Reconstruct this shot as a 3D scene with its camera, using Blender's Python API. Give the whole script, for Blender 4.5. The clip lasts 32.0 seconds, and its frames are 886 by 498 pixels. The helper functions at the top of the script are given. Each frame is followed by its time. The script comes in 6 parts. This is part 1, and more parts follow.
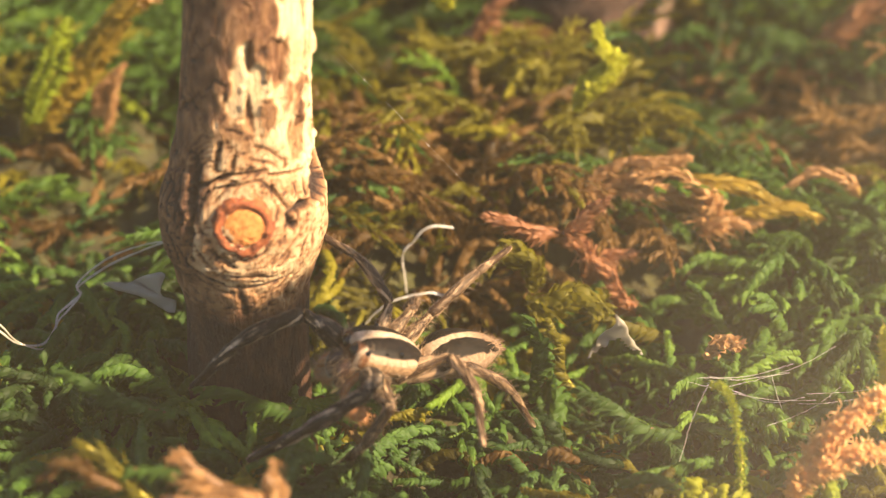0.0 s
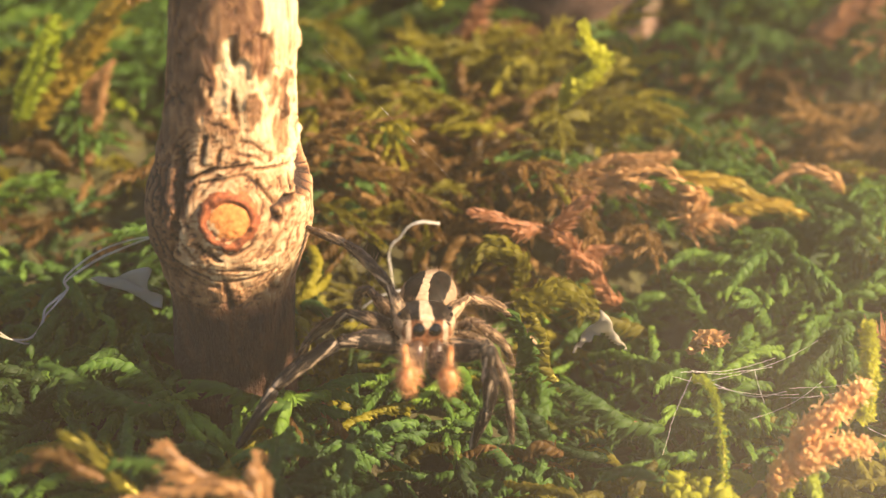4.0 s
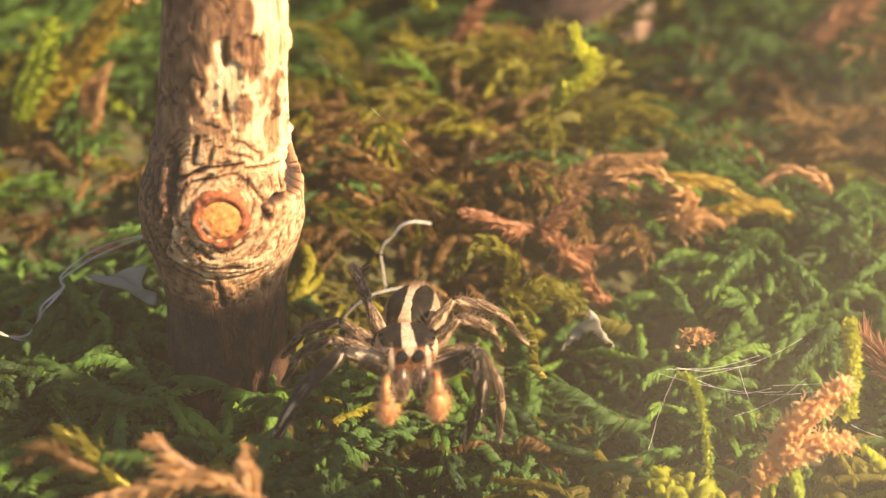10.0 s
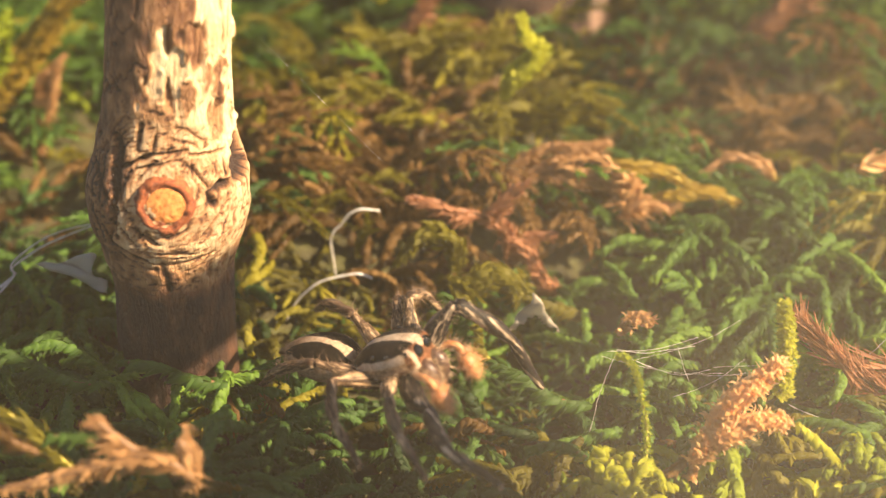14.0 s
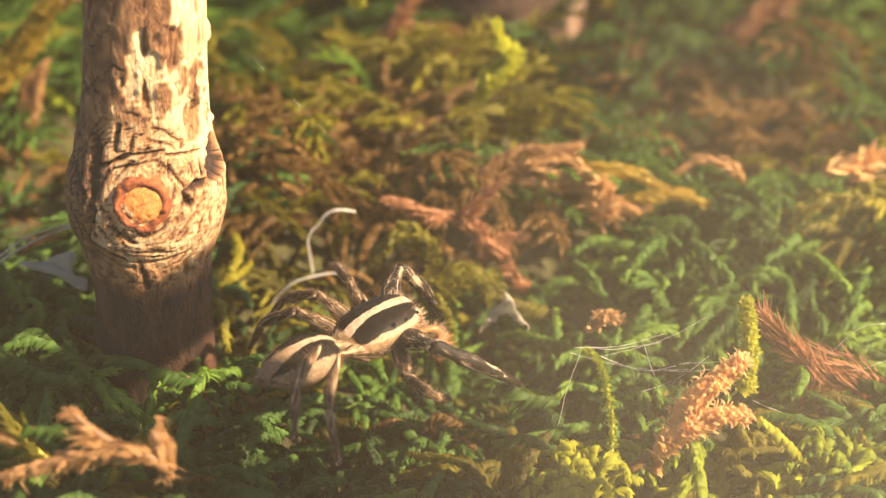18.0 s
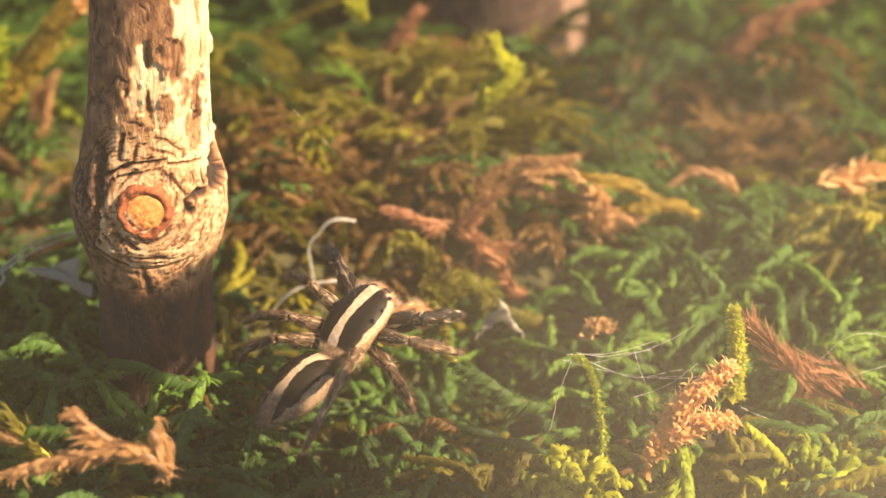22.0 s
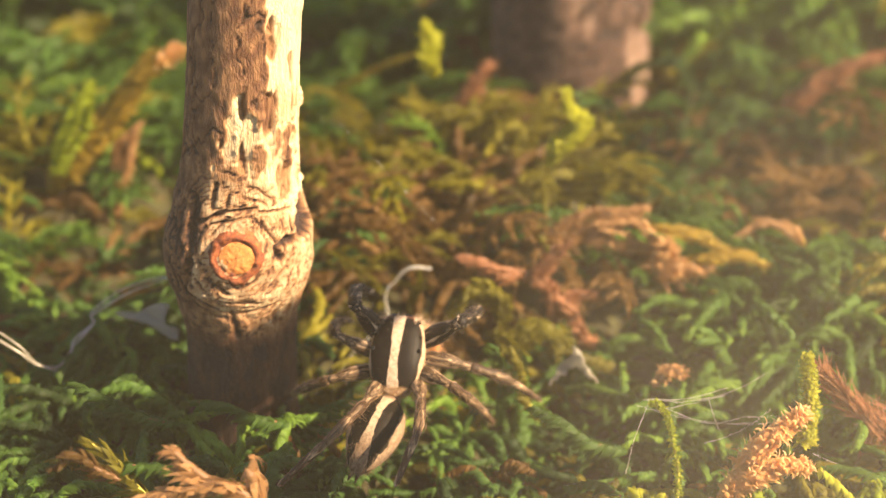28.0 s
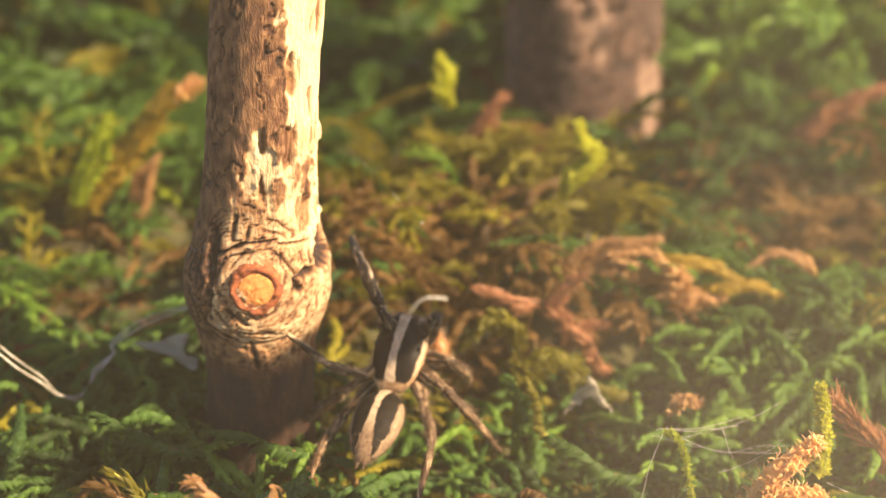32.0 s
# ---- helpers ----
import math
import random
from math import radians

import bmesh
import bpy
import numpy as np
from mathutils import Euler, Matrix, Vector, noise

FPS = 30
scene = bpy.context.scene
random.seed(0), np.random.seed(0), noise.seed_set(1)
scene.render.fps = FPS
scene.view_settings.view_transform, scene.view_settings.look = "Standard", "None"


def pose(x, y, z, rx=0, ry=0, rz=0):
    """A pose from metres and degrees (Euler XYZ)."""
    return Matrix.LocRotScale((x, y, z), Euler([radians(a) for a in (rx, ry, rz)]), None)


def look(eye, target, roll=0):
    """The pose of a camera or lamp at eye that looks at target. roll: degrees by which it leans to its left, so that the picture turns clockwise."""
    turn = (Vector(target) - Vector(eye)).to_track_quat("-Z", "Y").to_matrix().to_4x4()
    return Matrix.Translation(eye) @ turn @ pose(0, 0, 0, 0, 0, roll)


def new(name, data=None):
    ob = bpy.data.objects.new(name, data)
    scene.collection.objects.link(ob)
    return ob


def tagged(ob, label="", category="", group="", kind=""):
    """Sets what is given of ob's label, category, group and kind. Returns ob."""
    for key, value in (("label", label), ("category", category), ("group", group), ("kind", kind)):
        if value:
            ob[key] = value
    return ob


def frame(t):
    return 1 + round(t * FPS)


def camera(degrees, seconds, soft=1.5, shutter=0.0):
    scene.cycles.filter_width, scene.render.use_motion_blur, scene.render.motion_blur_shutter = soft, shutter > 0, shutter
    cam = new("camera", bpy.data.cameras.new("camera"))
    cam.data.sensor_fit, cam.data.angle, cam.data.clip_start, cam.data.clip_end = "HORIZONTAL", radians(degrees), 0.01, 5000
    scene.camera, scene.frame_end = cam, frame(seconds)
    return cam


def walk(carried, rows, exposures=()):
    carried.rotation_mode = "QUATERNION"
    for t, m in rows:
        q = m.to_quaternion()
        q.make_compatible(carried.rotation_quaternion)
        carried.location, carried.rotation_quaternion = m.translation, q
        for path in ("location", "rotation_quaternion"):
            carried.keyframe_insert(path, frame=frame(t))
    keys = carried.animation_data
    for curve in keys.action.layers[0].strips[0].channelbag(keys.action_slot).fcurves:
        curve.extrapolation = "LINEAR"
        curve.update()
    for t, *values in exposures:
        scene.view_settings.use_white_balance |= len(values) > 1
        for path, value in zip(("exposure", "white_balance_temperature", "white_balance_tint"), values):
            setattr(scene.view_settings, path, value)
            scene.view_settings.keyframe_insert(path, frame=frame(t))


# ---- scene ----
# Macro terrarium: a jumping spider on moss beside a cut stick. Sizes below are in millimetres, scaled to metres by MM.
MM = 0.001
cam = camera(34, 32.0, soft=1.3, shutter=0.5)
cam.data.dof.use_dof = True
cam.data.dof.focus_distance = 0.0706
cam.data.dof.aperture_fstop = 40.0


def eye_at(x, y, z, rx, ry, rz):
    return pose(x * MM, y * MM, z * MM, rx, ry, rz)


walk(cam, [
    (0, eye_at(10.500, -58.935, 40.990, 59.869, -0.010, -0.018)),
    (0.5, eye_at(10.460, -59.198, 41.002, 59.964, -0.059, 0.013)),
    (1, eye_at(10.616, -59.156, 40.850, 59.843, -0.039, 0.062)),
    (1.5, eye_at(10.609, -59.089, 40.779, 59.794, -0.070, 0.074)),
    (2, eye_at(10.528, -58.954, 40.685, 59.720, -0.069, 0.089)),
    (2.5, eye_at(10.602, -59.242, 40.775, 59.899, -0.044, 0.055)),
    (3, eye_at(10.724, -59.294, 40.914, 59.970, -0.066, -0.034)),
    (3.5, eye_at(10.852, -59.404, 40.839, 60.039, -0.144, -0.147)),
    (5.5, eye_at(11.461, -59.646, 40.768, 60.015, -0.153, -0.086)),
    (6, eye_at(11.492, -59.666, 40.788, 60.033, -0.132, -0.094)),
    (6.5, eye_at(11.576, -59.683, 40.854, 60.063, -0.140, -0.120)),
    (7, eye_at(11.852, -60.133, 40.989, 60.097, -0.161, -0.024)),
    (7.5, eye_at(11.813, -60.228, 40.978, 60.312, -0.055, 0.122)),
    (8, eye_at(11.717, -60.109, 40.940, 60.208, -0.079, 0.124)),
    (8.5, eye_at(11.817, -60.110, 40.859, 60.194, -0.033, 0.219)),
    (9, eye_at(11.760, -60.153, 40.937, 60.182, -0.061, 0.169)),
    (9.5, eye_at(11.880, -60.179, 40.980, 60.202, -0.021, 0.177)),
    (10, eye_at(11.895, -60.597, 41.023, 60.262, -0.082, 0.157)),
    (10.5, eye_at(12.022, -60.428, 40.860, 60.029, -0.051, 0.215)),
    (11, eye_at(12.035, -60.530, 40.839, 59.847, -0.066, 0.302)),
    (11.5, eye_at(11.970, -60.610, 40.751, 59.869, -0.028, 0.317)),
    (12, eye_at(12.072, -60.607, 40.812, 59.713, 0.007, 0.339)),
    (12.5, eye_at(12.157, -60.700, 40.803, 59.711, -0.024, 0.312)),
    (13, eye_at(12.420, -61.000, 40.919, 59.889, -0.069, 0.049)),
    (13.5, eye_at(13.027, -61.298, 41.001, 60.157, -0.137, -0.348)),
    (14, eye_at(13.709, -61.866, 40.971, 60.221, -0.197, -0.636)),
    (14.5, eye_at(14.307, -62.411, 40.934, 59.938, -0.308, -0.811)),
    (15, eye_at(14.732, -62.754, 41.065, 59.945, -0.301, -0.741)),
    (15.5, eye_at(14.764, -62.972, 41.122, 60.189, -0.310, -0.690)),
    (17.5, eye_at(14.715, -63.162, 41.307, 60.566, -0.371, -0.783)),
    (18, eye_at(14.940, -63.582, 41.333, 60.593, -0.292, -0.740)),
    (18.5, eye_at(15.430, -64.092, 41.444, 60.572, -0.314, -0.722)),
    (19, eye_at(15.737, -64.332, 41.431, 60.689, -0.279, -0.728)),
    (19.5, eye_at(16.160, -64.484, 41.469, 60.733, -0.259, -0.393)),
    (20, eye_at(16.088, -64.657, 41.540, 60.947, -0.142, -0.005)),
    (20.5, eye_at(16.108, -64.387, 41.362, 60.889, -0.049, 0.211)),
    (21, eye_at(16.566, -65.214, 41.764, 60.933, -0.158, 0.042)),
    (21.5, eye_at(16.587, -65.244, 41.703, 61.221, -0.280, -0.166)),
    (22, eye_at(15.928, -65.281, 41.919, 61.167, -0.274, -0.064)),
    (22.5, eye_at(15.516, -65.304, 42.042, 61.214, -0.174, 0.112)),
    (23, eye_at(15.440, -65.350, 42.120, 61.466, -0.094, 0.163)),
    (23.5, eye_at(15.419, -65.513, 42.330, 61.715, -0.135, 0.187)),
    (24, eye_at(15.302, -65.697, 42.271, 61.941, -0.129, 0.170)),
    (24.5, eye_at(15.256, -65.943, 42.376, 62.106, -0.159, 0.230)),
    (25, eye_at(14.705, -66.488, 42.534, 62.338, -0.089, 0.403)),
    (25.5, eye_at(14.188, -67.120, 42.835, 62.656, 0.019, 0.826)),
    (26, eye_at(13.717, -67.415, 42.982, 63.075, 0.109, 1.139)),
    (26.5, eye_at(13.848, -67.476, 42.884, 63.215, 0.113, 1.347)),
    (28.5, eye_at(13.654, -67.474, 42.763, 63.241, 0.060, 1.402)),
    (29, eye_at(13.624, -67.411, 42.769, 63.232, 0.087, 1.418)),
    (29.5, eye_at(13.653, -67.560, 42.889, 63.306, 0.107, 1.459)),
    (30, eye_at(13.649, -67.811, 43.060, 63.608, 0.139, 1.530)),
    (30.5, eye_at(13.550, -68.085, 43.349, 63.946, 0.185, 1.587)),
    (31, eye_at(13.496, -68.126, 43.351, 64.055, 0.175, 1.592)),
    (31.5, eye_at(13.516, -68.204, 43.387, 64.118, 0.282, 1.688)),
    (32, eye_at(13.330, -68.251, 43.496, 64.243, 0.276, 1.679)),
], exposures=[(0.0, 1.68, 6850, 17), (32.0, 1.68, 6850, 17)])

# ---- light ----
SUN_AZ, SUN_EL = 70.0, 40.0  # degrees from the camera's side (-y) towards +x, and above the ground
sun_dir = Vector((math.sin(radians(SUN_AZ)) * math.cos(radians(SUN_EL)), -math.cos(radians(SUN_AZ)) * math.cos(radians(SUN_EL)), math.sin(radians(SUN_EL))))
world = bpy.data.worlds.new("sky")
scene.world = world
world.use_nodes = True
wn, wl = world.node_tree.nodes, world.node_tree.links
sky = wn.new("ShaderNodeTexSky")
sky.sky_type, sky.sun_disc = "NISHITA", False
sky.sun_elevation, sky.sun_rotation = radians(SUN_EL), radians(180 - SUN_AZ)
wn["Background"].inputs["Strength"].default_value = 0.056
wl.new(sky.outputs[0], wn["Background"].inputs["Color"])
sun = new("sun", bpy.data.lights.new("sun", "SUN"))
sun.data.energy, sun.data.angle, sun.data.color = 5.0, radians(0.6), (1.0, 0.80, 0.51)
sun.matrix_world = look(sun_dir, (0, 0, 0))

# ---- materials ----
def mat_new(name, base, rough=0.6, **extra):
    m = bpy.data.materials.new(name)
    m.use_nodes = True
    b = m.node_tree.nodes["Principled BSDF"]
    b.inputs["Base Color"].default_value = (*base, 1)
    b.inputs["Roughness"].default_value = rough
    for key, value in extra.items():
        b.inputs[key].default_value = value
    return m


def kit(m):
    nt = m.node_tree
    return nt.nodes, nt.links, nt.nodes["Principled BSDF"], nt.nodes["Material Output"]


def noise_tex(m, per_mm, detail=4.0, rough=0.6, stretch=(1, 1, 1), coords="Object"):
    n, l, _, _ = kit(m)
    tc, mp, tx = n.new("ShaderNodeTexCoord"), n.new("ShaderNodeMapping"), n.new("ShaderNodeTexNoise")
    mp.inputs["Scale"].default_value = [s * per_mm / MM for s in stretch]
    tx.inputs["Scale"].default_value = 1.0
    tx.inputs["Detail"].default_value, tx.inputs["Roughness"].default_value = detail, rough
    l.new(tc.outputs[coords], mp.inputs[0])
    l.new(mp.outputs[0], tx.inputs["Vector"])
    return tx.outputs["Fac"]


def ramp(m, fac, stops):
    n, l, _, _ = kit(m)
    r = n.new("ShaderNodeValToRGB")
    while len(r.color_ramp.elements) < len(stops):
        r.color_ramp.elements.new(0.5)
    for e, (p, c) in zip(r.color_ramp.elements, stops):
        e.position, e.color = p, (*c, 1)
    l.new(fac, r.inputs[0])
    return r.outputs[0]


def mix_rgb(m, fac, a, b, mode="MIX"):
    n, l, _, _ = kit(m)
    x = n.new("ShaderNodeMix")
    x.data_type, x.blend_type = "RGBA", mode
    for sock, v in ((x.inputs[0], fac), (x.inputs[6], a), (x.inputs[7], b)):
        if isinstance(v, (int, float)):
            sock.default_value = v
        elif isinstance(v, tuple):
            sock.default_value = (*v, 1)
        else:
            l.new(v, sock)
    return x.outputs[2]


def calc(m, op, a, b=0.0, c=None):
    n, l, _, _ = kit(m)
    x = n.new("ShaderNodeMath")
    x.operation = op
    for sock, v in zip(x.inputs, (a, b, c)):
        if v is None:
            continue
        if isinstance(v, (int, float)):
            sock.default_value = v
        else:
            l.new(v, sock)
    return x.outputs[0]


def step_of(m, v, lo, hi):
    n, l, _, _ = kit(m)
    x = n.new("ShaderNodeMapRange")
    x.interpolation_type = "SMOOTHSTEP"
    for i, w in ((0, v), (1, lo), (2, hi)):
        if isinstance(w, (int, float)):
            x.inputs[i].default_value = w
        else:
            l.new(w, x.inputs[i])
    return x.outputs[0]


def bump(m, fac, strength=0.4, depth_mm=0.1):
    n, l, b, _ = kit(m)
    x = n.new("ShaderNodeBump")
    x.inputs["Strength"].default_value, x.inputs["Distance"].default_value = strength, depth_mm * MM
    l.new(fac, x.inputs["Height"])
    l.new(x.outputs[0], b.inputs["Normal"])


def paint(m, colour):
    n, l, b, _ = kit(m)
    l.new(colour, b.inputs["Base Color"])


def see_through(m, colour, share):
    """Adds the light that passes through a thin leaf."""
    n, l, b, out = kit(m)
    t, x = n.new("ShaderNodeBsdfTranslucent"), n.new("ShaderNodeMixShader")
    x.inputs[0].default_value = share
    if isinstance(colour, tuple):
        t.inputs[0].default_value = (*colour, 1)
    else:
        l.new(colour, t.inputs[0])
    l.new(b.outputs[0], x.inputs[1])
    l.new(t.outputs[0], x.inputs[2])
    l.new(x.outputs[0], out.inputs[0])


def leaf_mat(name, dark, mid, light, share=0.5, rough=0.58):
    m = mat_new(name, mid, rough, **{"Specular IOR Level": 0.3})
    n, l, b, _ = kit(m)
    geo = n.new("ShaderNodeNewGeometry")
    patch = noise_tex(m, 0.16, 3)
    tint = n.new("ShaderNodeAttribute")
    tint.attribute_name = "tint"  # from old growth to young tips
    v = calc(m, "MULTIPLY_ADD", geo.outputs["Random Per Island"], 0.16, calc(m, "MULTIPLY_ADD", patch, 1.1, -0.28))
    v = calc(m, "ADD", v, tint.outputs["Fac"])
    col = ramp(m, v, [(0.05, dark), (0.5, mid), (0.95, light)])
    paint(m, col)
    see_through(m, mix_rgb(m, 0.35, col, light), share)
    return m


MOSS_GREEN = leaf_mat("moss_green", (0.025, 0.050, 0.012), (0.080, 0.172, 0.028), (0.23, 0.38, 0.045))
MOSS_LIME = leaf_mat("moss_lime", (0.13, 0.18, 0.013), (0.32, 0.40, 0.026), (0.56, 0.60, 0.05))
MOSS_DEEP = leaf_mat("moss_deep_green", (0.024, 0.052, 0.016), (0.068, 0.146, 0.034), (0.16, 0.30, 0.055))
MOSS_OLIVE = leaf_mat("moss_olive", (0.06, 0.052, 0.008), (0.21, 0.19, 0.018), (0.42, 0.37, 0.03))
MOSS_BROWN = leaf_mat("moss_brown", (0.05, 0.030, 0.009), (0.18, 0.098, 0.028), (0.38, 0.225, 0.075))
MOSS_YELLOW = leaf_mat("moss_yellow", (0.24, 0.28, 0.02), (0.52, 0.53, 0.04), (0.84, 0.80, 0.16), 0.6)
MOSS_RUST = leaf_mat("moss_rust", (0.20, 0.08, 0.04), (0.44, 0.205, 0.10), (0.62, 0.37, 0.20), 0.4)
MOSS_ORANGE = leaf_mat("moss_orange", (0.60, 0.32, 0.12), (0.88, 0.56, 0.25), (0.95, 0.76, 0.45), 0.72)
MOSS_AMBER = leaf_mat("moss_amber", (0.28, 0.145, 0.06), (0.52, 0.30, 0.13), (0.72, 0.48, 0.23), 0.35)
MOSS_GOLD = leaf_mat("moss_gold", (0.22, 0.15, 0.02), (0.48, 0.34, 0.05), (0.72, 0.54, 0.10), 0.5)
STEM = mat_new("moss_stem", (0.16, 0.08, 0.03), 0.6)
STEM_YELLOW = mat_new("moss_stem_yellow", (0.42, 0.36, 0.05), 0.5)

SOIL = mat_new("soil", (0.03, 0.02, 0.012), 0.9)
paint(SOIL, ramp(SOIL, noise_tex(SOIL, 0.5, 6), [(0.3, (0.020, 0.016, 0.007)), (0.5, (0.05, 0.045, 0.014)), (0.75, (0.08, 0.09, 0.02))]))
bump(SOIL, noise_tex(SOIL, 1.2, 5), 0.8, 0.5)


def bark_mat(name, crack, inner, outer, pale):
    m = mat_new(name, outer, 0.75)
    n, l, b, _ = kit(m)
    a = n.new("ShaderNodeAttribute")
    a.attribute_name = "layer"
    fine = noise_tex(m, 1.6, 6, 0.7, (1, 1, 0.35))
    mid = noise_tex(m, 0.45, 4, 0.6, (1, 1, 0.4))
    v = calc(m, "ADD", a.outputs["Fac"], calc(m, "MULTIPLY_ADD", fine, 0.34, -0.17))
    v = calc(m, "ADD", v, calc(m, "MULTIPLY_ADD", mid, 0.3, -0.15))
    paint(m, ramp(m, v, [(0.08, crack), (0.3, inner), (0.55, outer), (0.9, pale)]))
    bump(m, calc(m, "ADD", fine, calc(m, "MULTIPLY", noise_tex(m, 6.5, 4, 0.7, (1, 1, 0.35)), 0.7)), 1.0, 0.30)
    return m


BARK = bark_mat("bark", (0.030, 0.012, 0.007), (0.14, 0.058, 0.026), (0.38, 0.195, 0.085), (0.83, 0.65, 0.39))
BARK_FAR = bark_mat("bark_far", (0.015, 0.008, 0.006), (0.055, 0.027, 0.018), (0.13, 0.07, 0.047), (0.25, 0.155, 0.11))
CUT = mat_new("cut_wood", (0.62, 0.30, 0.09), 0.7)
paint(CUT, ramp(CUT, noise_tex(CUT, 2.6, 6, 0.7), [(0.32, (0.30, 0.08, 0.02)), (0.5, (0.66, 0.25, 0.06)), (0.75, (0.78, 0.40, 0.13))]))
bump(CUT, noise_tex(CUT, 4.5, 5, 0.7), 0.8, 0.12)
CUT_RIM = mat_new("cut_rim", (0.32, 0.09, 0.03), 0.7)
paint(CUT_RIM, ramp(CUT_RIM, noise_tex(CUT_RIM, 1.6, 6, 0.7), [(0.30, (0.03, 0.009, 0.005)), (0.52, (0.30, 0.075, 0.022)), (0.74, (0.55, 0.19, 0.055))]))
bump(CUT_RIM, noise_tex(CUT_RIM, 3.0, 5, 0.7), 0.9, 0.2)

ROOT = mat_new("rootlet", (0.72, 0.66, 0.52), 0.3)
paint(ROOT, ramp(ROOT, noise_tex(ROOT, 0.9, 4), [(0.3, (0.34, 0.32, 0.27)), (0.55, (0.80, 0.78, 0.73))]))
see_through(ROOT, (0.7, 0.62, 0.45), 0.3)
ROOT_DULL = mat_new("rootlet_dull", (0.4, 0.38, 0.32), 0.22)
paint(ROOT_DULL, ramp(ROOT_DULL, noise_tex(ROOT_DULL, 0.9, 4), [(0.35, (0.36, 0.33, 0.26)), (0.6, (0.66, 0.61, 0.50))]))
see_through(ROOT_DULL, (0.5, 0.46, 0.36), 0.4)
FLAKE = mat_new("shed_skin", (0.55, 0.53, 0.48), 0.5)
paint(FLAKE, ramp(FLAKE, noise_tex(FLAKE, 0.6, 5), [(0.3, (0.36, 0.31, 0.24)), (0.7, (0.64, 0.58, 0.47))]))
see_through(FLAKE, (0.6, 0.58, 0.5), 0.5)
SILK = mat_new("silk", (0.85, 0.83, 0.78), 0.3)
see_through(SILK, (0.8, 0.78, 0.7), 0.5)


def spider_coords(m):
    n, l, _, _ = kit(m)
    tc, sp, sc = n.new("ShaderNodeTexCoord"), n.new("ShaderNodeSeparateXYZ"), n.new("ShaderNodeVectorMath")
    sc.operation = "SCALE"
    sc.inputs["Scale"].default_value = 1 / MM
    l.new(tc.outputs["Object"], sc.inputs[0])
    l.new(sc.outputs[0], sp.inputs[0])
    return sp.outputs


def carapace_mat():
    m = mat_new("carapace", (0.01, 0.008, 0.007), 0.45, **{"Specular IOR Level": 0.10})
    x, y, z = spider_coords(m)
    wob = calc(m, "MULTIPLY_ADD", noise_tex(m, 2.6, 5, 0.7), 0.34, -0.17)
    ay = calc(m, "ADD", calc(m, "ABSOLUTE", y), wob)
    black = ramp(m, noise_tex(m, 3.0, 4), [(0.3, (0.004, 0.003, 0.003)), (0.8, (0.018, 0.013, 0.010))])
    cream = ramp(m, noise_tex(m, 5.0, 5, 0.7), [(0.3, (0.27, 0.185, 0.115)), (0.65, (0.58, 0.455, 0.33))])
    tan = ramp(m, noise_tex(m, 5.0, 5, 0.7), [(0.3, (0.14, 0.075, 0.038)), (0.7, (0.46, 0.30, 0.17))])
    mid = calc(m, "MULTIPLY_ADD", calc(m, "ABSOLUTE", calc(m, "ADD", x, 0.2)), 0.06, 0.17)
    col = mix_rgb(m, step_of(m, ay, mid, calc(m, "ADD", mid, 0.06)), cream, black)
    side = step_of(m, calc(m, "ADD", z, calc(m, "MULTIPLY", wob, 0.7)), calc(m, "MULTIPLY_ADD", step_of(m, x, -0.4, -2.1), -0.50, 0.64), calc(m, "MULTIPLY_ADD", step_of(m, x, -0.4, -2.1), -0.50, 0.56))
    col = mix_rgb(m, side, col, mix_rgb(m, 0.35, cream, tan))
    col = mix_rgb(m, step_of(m, x, -1.65, -1.9), col, tan)
    low = step_of(m, calc(m, "ADD", z, wob), 0.34, 0.2)
    col = mix_rgb(m, low, col, tan)
    rust = ramp(m, noise_tex(m, 5.0, 5, 0.7), [(0.3, (0.04, 0.017, 0.009)), (0.7, (0.22, 0.09, 0.04))])
    mark = step_of(m, calc(m, "ABSOLUTE", calc(m, "SUBTRACT", calc(m, "ABSOLUTE", y), 0.84)), 0.15, 0.08)
    front = mix_rgb(m, calc(m, "MULTIPLY", mark, 0.9), rust, cream)
    face = calc(m, "MULTIPLY", step_of(m, x, 1.7, 1.85), step_of(m, calc(m, "ADD", z, wob), 0.80, 0.66))
    face = calc(m, "MAXIMUM", face, step_of(m, x, 2.0, 2.1))
    face = calc(m, "MULTIPLY", face, calc(m, "MAXIMUM", step_of(m, calc(m, "ABSOLUTE", y), 0.17, 0.22), step_of(m, z, 0.45, 0.35)))
    col = mix_rgb(m, face, col, front)
    paint(m, col)
    bump(m, noise_tex(m, 9.0, 4, 0.8), 0.25, 0.06)
    return m


